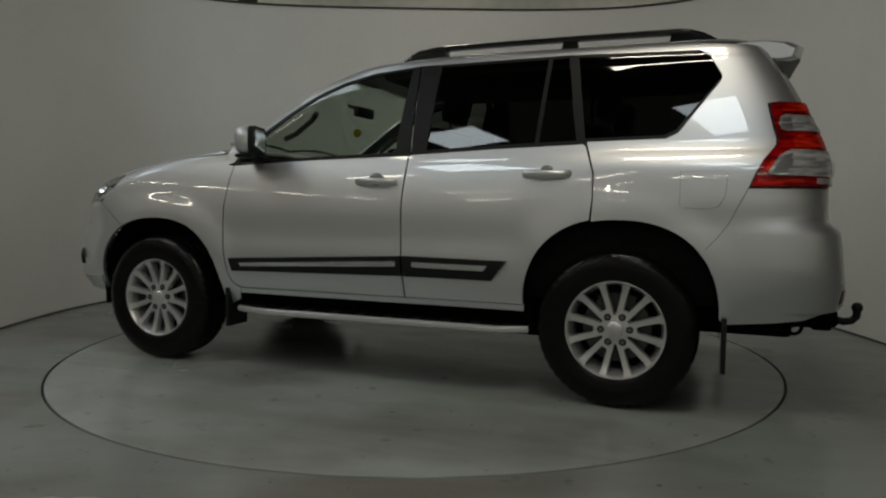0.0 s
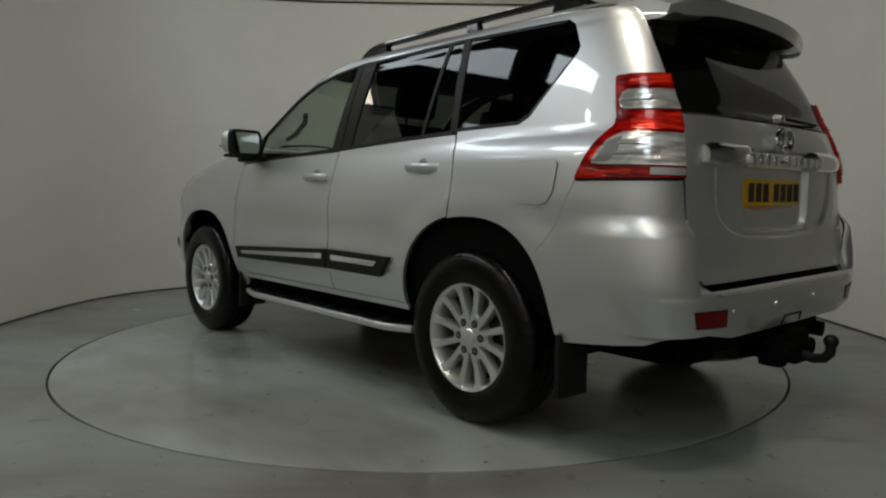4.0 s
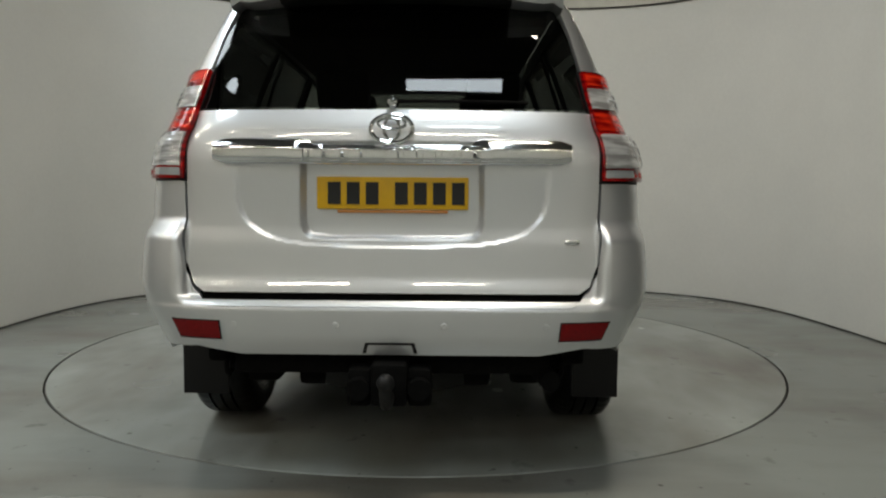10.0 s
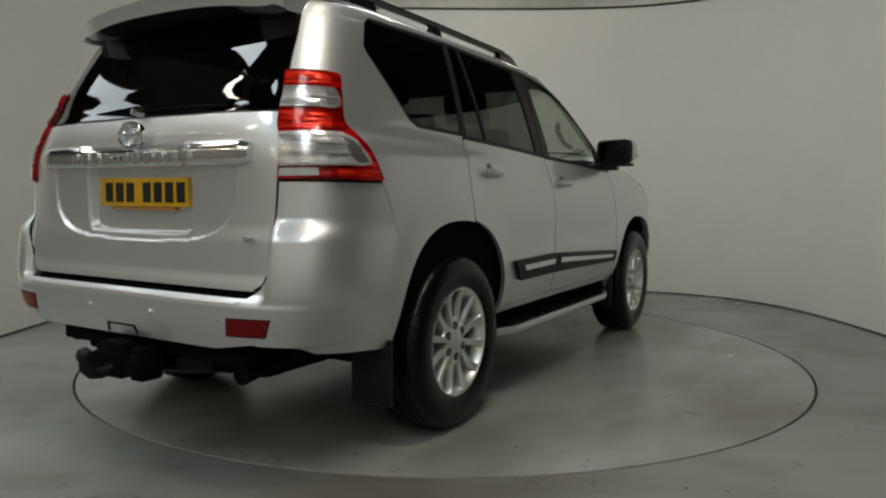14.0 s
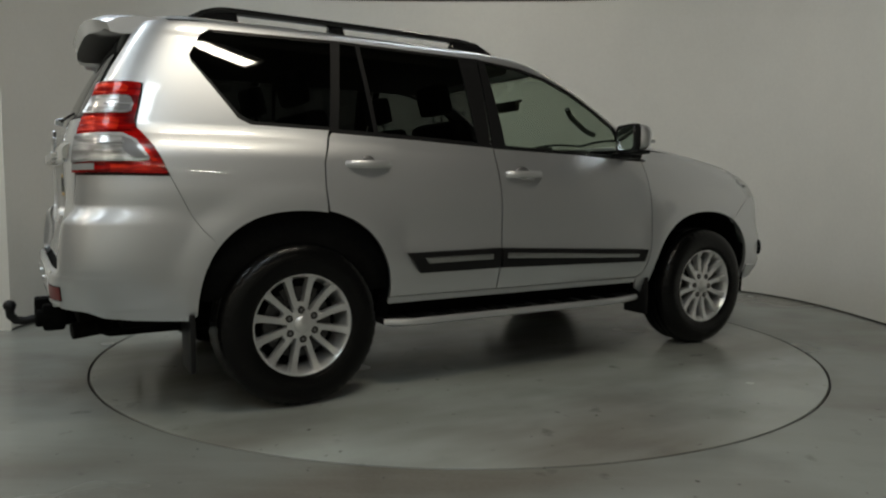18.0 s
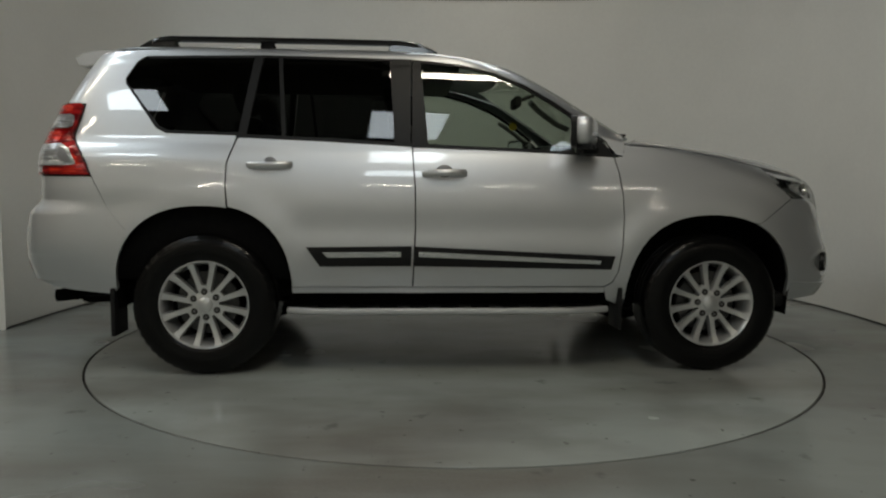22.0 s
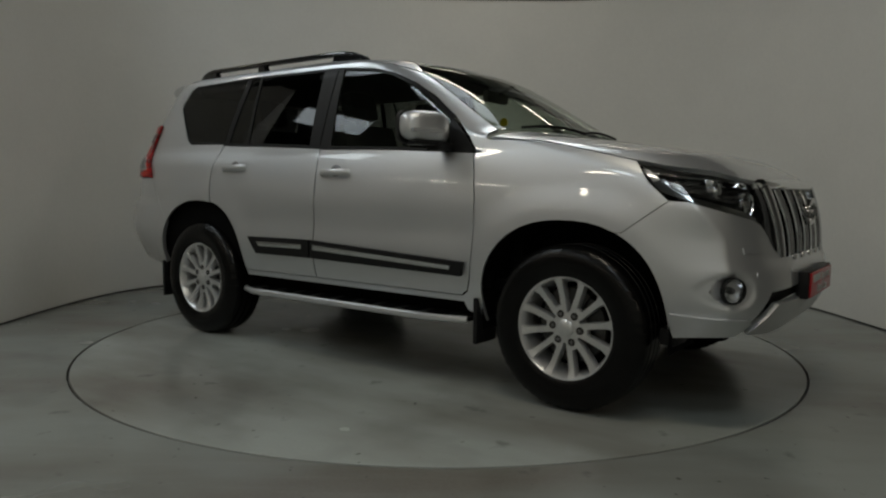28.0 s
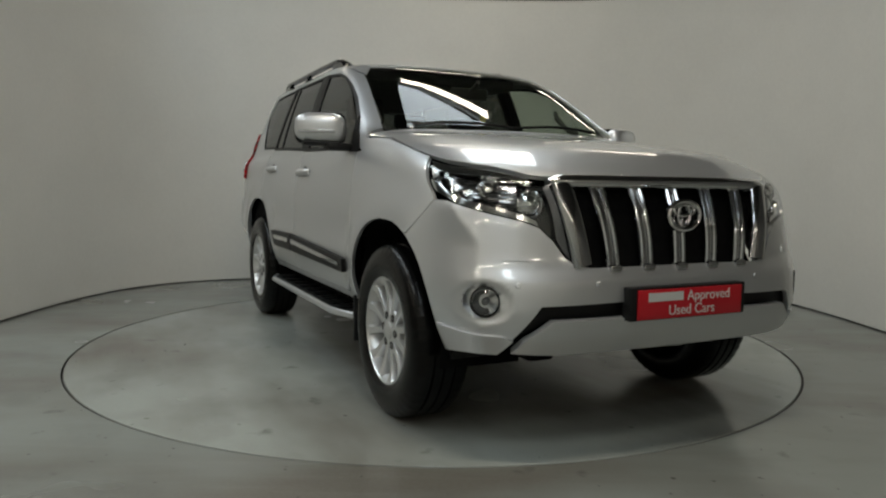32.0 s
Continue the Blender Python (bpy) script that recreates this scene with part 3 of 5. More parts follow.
car = tagged(new("car"), "silver metallic off-road estate car with black roof rails and chrome trim", "car")
P = M["paint"]

# doors
patch_part("front_door", X((-0.277, 1.238), (0.30, 1.222), (0.835, 1.195), (0.855, 1.12), (0.878, 0.98), (0.884, 0.85), (0.878, 0.70), (0.86, 0.57), (0.835, 0.505), (0.79, 0.478), (-0.272, 0.478), (-0.258, 0.80), (-0.26, 1.02)), P, car, depth=0.02)
patch_part("rear_door", X((-1.212, 1.283), (-0.75, 1.266), (-0.285, 1.242), (-0.268, 1.02), (-0.266, 0.80), (-0.280, 0.478), (-0.93, 0.478)) + arc(0, 3, 73, 0.008) + X((-1.272, 1.02), (-1.268, 1.14), (-1.225, 1.27)), P, car, depth=0.02)
# body side: rear quarter, roof edge and windscreen pillar in one stamping
window_line = X((-1.228, 1.295), (-1.60, 1.303), (-1.655, 1.33), (-1.835, 1.575), (-1.84, 1.605), (-1.785, 1.705), (-1.74, 1.735), (-1.1, 1.752), (-0.28, 1.742), (0.0, 1.715), (0.18, 1.672), (0.36, 1.60), (0.52, 1.51), (0.68, 1.395), (0.80, 1.28), (0.845, 1.215))
patch_part("body_side", window_line + X((0.885, 1.205), (0.90, 1.268)) + [("u", 2.345, 1.315), ("u", 2.345, 1.5), ("u", 2.335, 1.66), ("u", 2.19, 1.745), ("u", 1.9, 1.770)] +
           X((-0.6, 1.783), (-1.6, 1.783)) + [("u", 0.78, 1.772)] + Rr((0.585, 1.75), (0.628, 1.60), (0.655, 1.468), (0.745, 1.464)) + X((-2.036, 1.460), (-2.052, 1.385), (-2.075, 1.295), (-2.075, 1.268), (-2.062, 1.248), (-2.024, 1.198), (-1.994, 1.143), (-1.964, 1.07), (-1.885, 0.905), (-1.835, 0.835), (-1.795, 0.795)) + arc(0, 143, 74) + X((-1.278, 1.02), (-1.276, 1.14)),
           P, car, depth=0.016, du=0.016, dz=0.02)
patch_part("front_wing", X((0.841, 1.195), (0.861, 1.12), (0.884, 0.98), (0.890, 0.85), (0.884, 0.70), (0.866, 0.567), (0.840, 0.500), (0.795, 0.472), (0.815, 0.40), (0.922, 0.35)) + arc(1, 178, 60) + X((1.660, 0.838), (1.750, 0.905), (1.842, 0.976), (1.808, 1.008), (1.757, 1.050), (1.683, 1.146), (1.5, 1.185), (1.2, 1.245), (0.9, 1.262), (0.885, 1.20)), P, car, depth=0.016, du=0.016, dz=0.02)
patch_part("rocker_panel", X((-0.935, 0.472), (0.795, 0.470), (0.80, 0.440), (-0.932, 0.440)), P, car, off=-0.004)
patch_part("inner_sill", X((-0.95, 0.455), (0.85, 0.455), (0.85, 0.33), (-0.95, 0.33)), M["under"], car, off=-0.07, depth=0)
# bonnet and roof
patch_part("bonnet", X((1.681, 1.151), (1.5, 1.190), (1.2, 1.252), (0.92, 1.272)) + [("u", 2.5, 1.308), ("u", 3.0, 1.318)] + Fr((0.0, 1.064), (0.45, 1.064), (0.56, 1.066), (0.61, 1.073), (0.70, 1.103)) + X((1.80, 1.128), (1.69, 1.149)), P, car, depth=0.02, whole=True, du=0.02, dz=0.006)
patch_part("roof_panel", [("u", 3.0, 1.744), ("u", 2.43, 1.728), ("u", 2.35, 1.668), ("u", 2.20, 1.748), ("u", 1.9, 1.774)] + X((-0.6, 1.787), (-1.6, 1.787)) + [("u", 0.75, 1.786), ("u", 0.0, 1.786), ("u", 0.0, 1.834), ("u", 3.0, 1.834)], P, car, depth=0.01, whole=True, du=0.03, dz=0.004)
bm = bmesh.new()
box(bm, -1.72, -0.62, -0.26, 0.26, 1.822, 1.8345, 0.004)
part("roof_crown", bm, P, car)
# bumpers
patch_part("tow_cover_groove", Rr((0.0, 0.534), (0.082, 0.534), (0.092, 0.497), (0.080, 0.497), (0.072, 0.527), (0.0, 0.527)), M["black"], car, off=0.003, depth=0.004, whole=True, du=0.006, dz=0.006)
patch_part("rear_bumper", Rr((0.0, 0.49), (0.50, 0.49), (0.50, 0.490), (0.60, 0.504), (0.68, 0.514)) + X((-2.30, 0.506), (-2.22, 0.472), (-2.1, 0.455), (-2.0, 0.447), (-1.885, 0.440)) + arc(0, 179, 142.5) + X((-1.7965, 0.794), (-1.8363, 0.8335), (-1.8863, 0.9035), (-1.966, 1.067)) + Rr((0.70, 1.068), (0.705, 0.92), (0.69, 0.76), (0.665, 0.705), (0.63, 0.672), (0.0, 0.672)), P, car, depth=0.03, whole=True, du=0.012, dz=0.0125)
patch_part("front_bumper", X((1.865, 0.405), (1.98, 0.42)) + Fr((0.74, 0.425), (0.70, 0.49), (0.625, 0.60), (0.0, 0.61), (0.0, 0.735), (0.43, 0.733), (0.49, 0.745), (0.525, 0.771), (0.565, 0.831), (0.612, 0.878), (0.675, 0.902)) + X((1.912, 0.972), (1.846, 0.9745), (1.7525, 0.9025), (1.6625, 0.8355)) + arc(1, 59.6, 2), P, car, depth=0.02, whole=True, du=0.008, dz=0.01)
patch_part("bumper_lip", X((1.868, 0.40), (1.98, 0.412)) + Fr((0.735, 0.418), (0.705, 0.475), (0.74, 0.492)) + X((2.0, 0.497), (1.865, 0.505)), P, car, off=0.010, depth=0.02)
patch_part("skid_plate", Fr((0.0, 0.415), (0.55, 0.42), (0.70, 0.43), (0.675, 0.475), (0.585, 0.548), (0.0, 0.548)), M["silver"], car, off=0.016, depth=0.03, label="satin silver lower bumper guard", whole=True)
patch_part("bumper_slot", Fr((0.0, 0.53), (0.60, 0.53), (0.74, 0.42), (0.76, 0.46), (0.64, 0.63), (0.0, 0.63)), M["black"], car, off=-0.035, depth=0, label="black air slot", whole=True)

# glass
patch_part("quarter_seal", X((-1.222, 1.289), (-1.60, 1.297), (-1.662, 1.326), (-1.842, 1.573), (-1.832, 1.586), (-1.643, 1.347), (-1.592, 1.321), (-1.215, 1.313)), M["black"], car, off=-0.002, depth=0.006)
patch_part("quarter_window", X((-1.205, 1.286), (-1.61, 1.294), (-1.668, 1.33), (-1.845, 1.575), (-1.85, 1.608), (-1.79, 1.712), (-1.735, 1.742), (-1.155, 1.748)), M["privacy"], car, off=-0.006, depth=0.004, label="dark privacy glass")
patch_part("rear_door_quarter_glass", X((-1.175, 1.30), (-1.10, 1.738), (-1.022, 1.738), (-0.985, 1.292)), M["privacy"], car, off=-0.008, depth=0.004, label="dark privacy glass")
patch_part("rear_door_window", X((-0.965, 1.288), (-1.0, 1.738), (-0.405, 1.732), (-0.375, 1.262)), M["privacy"], car, off=-0.008, depth=0.004, label="dark privacy glass")
patch_part("front_door_window", X((-0.19, 1.252), (-0.235, 1.728), (0.0, 1.70), (0.17, 1.657), (0.35, 1.583), (0.50, 1.497), (0.60, 1.425), (0.652, 1.388), (0.685, 1.21)), M["clear"], car, off=-0.008, depth=0.004, label="lightly tinted glass")
patch_part("windscreen", [("u", 3.0, 1.325), ("u", 2.40, 1.320), ("u", 2.362, 1.335), ("u", 2.362, 1.5), ("u", 2.355, 1.65), ("u", 2.42, 1.724), ("u", 3.0, 1.741)], M["clear"], car, off=-0.004, depth=0.004, label="lightly tinted laminated glass", whole=True)
patch_part("rear_window", Rr((0.0, 1.325), (0.675, 1.322), (0.655, 1.42), (0.618, 1.60), (0.565, 1.73), (0.0, 1.74)), M["privacy"], car, off=-0.004, depth=0.004, label="dark heated rear glass", whole=True)
# black frames between panes
patch_part("rear_pillar_trim", X((-1.222, 1.29), (-1.178, 1.29), (-1.105, 1.748), (-1.152, 1.748)), M["black"], car, off=-0.002, label="matt black pillar")
patch_part("window_divider", X((-0.985, 1.285), (-0.965, 1.285), (-1.0, 1.742), (-1.022, 1.742)), M["black"], car, off=-0.002)
patch_part("door_frame_rear", X((-0.375, 1.25), (-0.29, 1.247), (-0.287, 1.742), (-0.405, 1.745)), M["black"], car, off=-0.001, label="matt black pillar")
patch_part("door_frame_front", X((-0.28, 1.245), (-0.19, 1.243), (-0.235, 1.735), (-0.278, 1.742)), M["black"], car, off=-0.001, label="matt black pillar")
patch_part("window_top_trim", X((-1.72, 1.722), (-1.1, 1.737), (-0.28, 1.728), (0.0, 1.70), (0.17, 1.657), (0.35, 1.583), (0.50, 1.497), (0.66, 1.38), (0.675, 1.395), (0.52, 1.51), (0.36, 1.60), (0.18, 1.672), (0.0, 1.715), (-0.28, 1.742), (-1.1, 1.752), (-1.74, 1.735)), M["black"], car, off=-0.002, depth=0.01)
patch_part("belt_trim", X((-1.20, 1.285), (-0.75, 1.268), (-0.285, 1.244), (0.30, 1.224), (0.83, 1.198), (0.83, 1.212), (0.30, 1.240), (-0.285, 1.262), (-0.75, 1.287), (-1.20, 1.303)), M["black"], car, off=0.002, depth=0.015)
patch_part("mirror_sail", X((0.688, 1.21), (0.655, 1.390), (0.70, 1.355), (0.79, 1.27), (0.835, 1.205)), M["black"], car, off=0.0, depth=0.02)

# tailgate with a sunk number-plate bay, and its trim
gate_edge = Rr((0.0, 0.694), (0.63, 0.694), (0.665, 0.72), (0.692, 0.80), (0.697, 0.92), (0.690, 1.07), (0.682, 1.20), (0.680, 1.31), (0.0, 1.315))
patch_part("tailgate", gate_edge, P, car, depth=0.035, whole=True, du=0.006, dz=0.008)
bm = bmesh.new()
rows = []
for i in range(33):
    y = 0.605 - 1.21 * i / 32
    zc, k = 1.169, min(1.0, (0.62 - abs(y)) / 0.03) ** 0.5
    x = skin(u_of("r", y, zc), zc).x
    sec = [(0.004, -0.044), (-0.016, -0.043), (-0.026, -0.036), (-0.029, -0.018), (-0.029, 0.008), (-0.024, 0.028), (-0.012, 0.042), (0.004, 0.046)]
    rows.append([bm.verts.new((x + dx, y, zc + dz * k)) for dx, dz in sec])
for p, q in zip(rows, rows[1:]):
    for k in range(8):
        bm.faces.new((p[k], p[(k + 1) % 8], q[(k + 1) % 8], q[k]))
bm.faces.new(rows[0]), bm.faces.new(rows[-1])
bmesh.ops.recalc_face_normals(bm, faces=bm.faces)
part("chrome_strip", bm, M["chrome"], car, "chrome bar above the number plate", 60)
for i in range(11):
    if i == 4:
        continue
    bm = bmesh.new()
    y = 0.315 - i * 0.063
    box(bm, -2.376, -2.352, y - 0.021, y + 0.021, 1.137, 1.178, 0.005)
    part("raised_bar", bm, M["chrome"], car, "raised chrome badge bar")


def oval_ring(bm, a, b, t, depth, n=40, m=None):
    """An oval band, a by b to its middle line, t wide."""
    rows = []
    for i in range(n):
        q = 2 * math.pi * i / n
        c, s = math.cos(q), math.sin(q)
        rows.append([bm.verts.new(v) for v in ((-depth, (a - t / 2) * c, (b - t / 2) * s), (-depth * 1.2, a * c, b * s), (-depth, (a + t / 2) * c, (b + t / 2) * s), (0, (a + t / 2) * c, (b + t / 2) * s), (0, (a - t / 2) * c, (b - t / 2) * s))])
    got = [v for r in rows for v in r]
    for i in range(n):
        p, q = rows[i], rows[(i + 1) % n]
        for k in range(5):
            bm.faces.new((p[k], q[k], q[(k + 1) % 5], p[(k + 1) % 5]))
    if m is not None:
        bmesh.ops.transform(bm, matrix=m, verts=got)


bm = bmesh.new()
oval_ring(bm, 0.070, 0.047, 0.014, 0.014, m=pose(-2.337, 0, 1.245))
oval_ring(bm, 0.026, 0.038, 0.010, 0.011, m=pose(-2.337, 0, 1.245))
oval_ring(bm, 0.046, 0.018, 0.010, 0.011, m=pose(-2.337, 0, 1.262))
bmesh.ops.recalc_face_normals(bm, faces=bm.faces)
part("rear_badge", bm, M["chrome"], car, "plain chrome oval badge")
bm = bmesh.new()
box(bm, -2.306, -2.288, -0.26, 0.26, 0.975, 1.086, 0.004)
plate = part("number_plate", bm, M["yellow"], car, "yellow number plate with unreadable dark bars")
for y0 in (0.20, 0.135, 0.07, -0.03, -0.095, -0.16, -0.225):
    bm = bmesh.new()
    box(bm, -2.309, -2.3055, y0 - 0.022, y0 + 0.022, 0.992, 1.068)
    part("plate_bar", bm, M["ink"], plate, smooth=0)
bm = bmesh.new()
box(bm, -2.308, -2.288, -0.19, 0.19, 0.962, 0.973, 0.002)
part("plate_trim_bar", bm, M["amber"], plate)
bm = bmesh.new()
box(bm, -2.349, -2.335, 0.545 - 1.18, 0.595 - 1.18, 0.862, 0.878, 0.003)
part("model_badge", bm, M["chrome"], car, "small chrome badge bar")

# rear lamps
def lamp_cluster(side):
    lamp = new("rear_lamp")
    lamp.parent = car
    lamp["label"] = "red and clear rear lamp cluster"
    kw = dict(sides=(side,), du=0.015, dz=0.0125)
    patch_part("lamp_seal", Rr((0.640, 1.464), (0.74, 1.467)) + X((-2.039, 1.461), (-2.054, 1.385), (-2.077, 1.295), (-2.077, 1.268), (-2.064, 1.248), (-2.026, 1.197), (-1.996, 1.142), (-1.966, 1.070)) + Rr((0.694, 1.070), (0.674, 1.32)), M["black"], lamp, off=0.002, depth=0.012, sides=(side,))
    patch_part("red_lens", Rr((0.648, 1.456), (0.74, 1.458)) + X((-2.055, 1.455), (-2.046, 1.445), (-2.060, 1.385), (-2.083, 1.295), (-2.083, 1.265), (-2.068, 1.245), (-2.030, 1.195), (-2.0, 1.14), (-1.973, 1.076)) + Rr((0.699, 1.077), (0.684, 1.232), (0.676, 1.315)), M["reddeep"], lamp, off=0.018, depth=0.03, label="deep red moulded lens", **kw)
    patch_part("top_lens", Rr((0.656, 1.448), (0.73, 1.450)) + X((-2.105, 1.444), (-2.09, 1.432), (-2.10, 1.412)) + Rr((0.665, 1.404)), M["red"], lamp, off=0.0205, depth=0.006, label="bright red lens", **kw)
    patch_part("clear_lens", Rr((0.664, 1.392)) + X((-2.10, 1.396), (-2.085, 1.386), (-2.080, 1.36), (-2.090, 1.33), (-2.11, 1.322)) + Rr((0.676, 1.318)), M["facet"], lamp, off=0.024, depth=0.010, label="clear reflector lens", **kw)
    patch_part("dark_inset", X((-2.125, 1.380), (-2.092, 1.382), (-2.086, 1.36), (-2.096, 1.334), (-2.135, 1.330)), M["alloy_dark"], lamp, off=0.0265, depth=0.004, label="dark end of the clear lens", **kw)
    patch_part("middle_lens", Rr((0.682, 1.304)) + X((-2.165, 1.306), (-2.135, 1.290), (-2.150, 1.242)) + Rr((0.688, 1.240)), M["red"], lamp, off=0.0205, depth=0.006, label="bright red lens", **kw)
    patch_part("clear_lens", Rr((0.686, 1.228)) + X((-2.13, 1.229), (-2.085, 1.205), (-2.040, 1.140), (-2.045, 1.128), (-2.08, 1.124)) + Rr((0.70, 1.118)), M["facet"], lamp, off=0.025, depth=0.010, label="clear reflector lens", **kw)
    patch_part("dark_inset", X((-2.135, 1.214), (-2.10, 1.202), (-2.052, 1.136), (-2.10, 1.134), (-2.135, 1.165)), M["alloy_dark"], lamp, off=0.0275, depth=0.004, label="dark end of the clear lens", **kw)
    patch_part("tip_lens", X((-2.075, 1.185), (-2.058, 1.195), (-2.012, 1.125), (-2.030, 1.122)), M["red"], lamp, off=0.0205, depth=0.004, label="bright red lens", **kw)
    patch_part("foot_lens", X((-2.18, 1.108), (-2.005, 1.108), (-1.995, 1.088), (-2.18, 1.088)), M["red"], lamp, off=0.0205, depth=0.004, label="bright red lens", **kw)
    patch_part("grey_lens", Rr((0.702, 1.112), (0.80, 1.113), (0.806, 1.088), (0.703, 1.086)), M["lens"], lamp, off=0.021, depth=0.006, label="grey lower lens", **kw)
    for z0, z1 in ((1.352, 1.360), (1.158, 1.166), (1.188, 1.196)):
        patch_part("light_guide", [("u", 0.52, z1), ("u", 0.585, z1), ("u", 0.585, z0), ("u", 0.52, z0)], M["lens"], lamp, off=0.029, depth=0.005, sides=(side,), du=0.02, dz=0.02)


lamp_cluster(1)
lamp_cluster(-1)
for sy in (1, -1):
    patch_part("reflector_recess", Rr((0.570, 0.606), (0.749, 0.608), (0.739, 0.543), (0.570, 0.540)), M["black"], car, off=0.002, depth=0.006, sides=(sy,))
    patch_part("reflector", Rr((0.575, 0.602), (0.745, 0.604), (0.735, 0.548), (0.575, 0.545)), M["reddark"], car, off=0.004, depth=0.004, label="red rear reflector", sides=(sy,))
    patch_part("reflector_ledge", Rr((0.57, 0.541), (0.735, 0.543), (0.72, 0.53), (0.57, 0.528)), M["silver"], car, off=0.008, depth=0.012, sides=(sy,))
patch_part("gate_seal", Rr((0.0, 0.66), (0.66, 0.66), (0.71, 0.75), (0.71, 0.84), (0.68, 0.82), (0.62, 0.70), (0.0, 0.71)), M["under"], car, off=-0.03, depth=0, whole=True)
patch_part("bumper_step", Rr((0.0, 0.652), (0.60, 0.652), (0.62, 0.662), (0.60, 0.666), (0.0, 0.666)), P, car, off=0.004, depth=0.04, label="bright bumper sill strip", whole=True, dz=0.006)
for y in (-0.52, -0.18, 0.18, 0.52):
    bm = bmesh.new()
    lathe(bm, [(0.0, -2.425), (0.009, -2.425), (0.011, -2.418), (0.011, -2.40)], 12, "x")
    bmesh.ops.translate(bm, vec=(0.008 if abs(y) > 0.3 else 0, y, 0.592), verts=bm.verts)
    part("parking_sensor", bm, P, car)

# fuel flap, on one side only
flap = X((-1.675, 1.145), (-1.86, 1.150), (-1.878, 1.135), (-1.868, 1.03), (-1.84, 0.985), (-1.80, 0.975), (-1.69, 0.978), (-1.675, 0.99))
patch_part("flap_seal", X((-1.6738, 1.1462), (-1.8605, 1.1512), (-1.8795, 1.1357), (-1.8695, 1.03), (-1.8412, 0.9838), (-1.80, 0.9738), (-1.69, 0.9768), (-1.6738, 0.99)), M["dark"], car, off=0.0022, depth=0.002, sides=(1,))
patch_part("fuel_flap", flap, P, car, off=0.0045, depth=0.003, sides=(1,))

# side mouldings and door handles
for nm, pts, ins in (("front_moulding", X((-0.268, 0.703), (0.838, 0.652), (0.818, 0.582), (-0.272, 0.600)), X((-0.245, 0.677), (0.76, 0.632), (0.752, 0.612), (-0.245, 0.650))),
                     ("rear_moulding", X((-0.85, 0.698), (-0.282, 0.704), (-0.286, 0.600), (-0.775, 0.598)), X((-0.76, 0.672), (-0.34, 0.676), (-0.34, 0.650), (-0.735, 0.646)))):
    patch_part(nm, pts, M["black"], car, off=0.024, depth=0.024, label="black side moulding with a chrome inlay")
    patch_part("chrome_inlay", ins, M["chrome"], car, off=0.029, depth=0.006)


def handle(cx, cz):
    h = new("door_handle")
    h.parent = car
    h["label"] = "silver grab door handle"
    bm = bmesh.new()
    y = half_width(cz)
    n = 14
    tube_path(bm, [(cx - 0.115 + 0.23 * i / n, y + 0.004 + 0.036 * math.sin(math.pi * i / n) ** 0.55, cz + 0.004 * (i / n - 0.5)) for i in range(n + 1)], 0.013, 10, 1.5)
    grip = part("grip", bm, M["silver"], h)
    bm = bmesh.new()
    lathe(bm, [(0.0, 0.006), (0.02, 0.006), (0.036, 0.003), (0.044, -0.004)], 20)
    bmesh.ops.scale(bm, vec=(1.15, 1, 1), verts=bm.verts)
    bmesh.ops.translate(bm, vec=(cx, y, cz), verts=bm.verts)
    cup = part("cup", bm, M["alloy_dark"], h)
    return h, grip, cup


for cx, cz in ((-0.105, 1.102), (-1.045, 1.137)):
    h, grip, cup = handle(cx, cz)
    h2 = new("door_handle")
    h2.parent = car
    h2["label"] = h["label"]
    mirrored(grip, h2), mirrored(cup, h2)

# running boards
def running_board():
    b = new("running_board")
    b.parent = car
    b["label"] = "black running board with a silver edge"
    bm = bmesh.new()
    n = 24
    for i in range(n + 1):
        x = -0.95 + 1.76 * i / n
        k = min(1.0, (i + 0.5) / 2.5, (n - i + 0.5) / 3.5) ** 0.5
        y1 = 0.80 + 0.105 * k
        rows = [(0.62, 0.358), (y1, 0.362), (y1, 0.335), (0.62, 0.33)]
        vs = [bm.verts.new((x, y, z)) for y, z in rows]
        if i:
            for q in range(4):
                bm.faces.new((last[q], vs[q], vs[(q + 1) % 4], last[(q + 1) % 4]))
        else:
            bm.faces.new(vs)
        last = vs
    bm.faces.new(last)
    bmesh.ops.recalc_face_normals(bm, faces=bm.faces)
    tread = part("tread", bm, M["black"], b)
    bm = bmesh.new()
    pts = []
    for i in range(n + 1):
        k = min(1.0, (i + 0.5) / 2.5, (n - i + 0.5) / 3.5) ** 0.5
        pts.append((-0.955 + 1.77 * i / n, 0.80 + 0.105 * k + 0.012, 0.348))
    tube_path(bm, pts, 0.018, 10, 1.05)
    edge = part("edge_bar", bm, M["silver"], b, "silver edge bar")
    ribs = []
    for i in range(9):
        bm = bmesh.new()
        box(bm, -0.80 + 0.17 * i, -0.70 + 0.17 * i, 0.72, 0.87, 0.360, 0.367, 0.002)
        ribs.append(part("grip_pad", bm, M["under"], b))
    for x in (-0.7, 0.0, 0.6):
        bm = bmesh.new()
        box(bm, x - 0.03, x + 0.03, 0.5, 0.82, 0.315, 0.335, 0.004)
        ribs.append(part("bracket", bm, M["under"], b))
    b2 = new("running_board")
    b2.parent = car
    b2["label"] = b["label"]
    for o in (tread, edge, *ribs):
        mirrored(o, b2)


running_board()

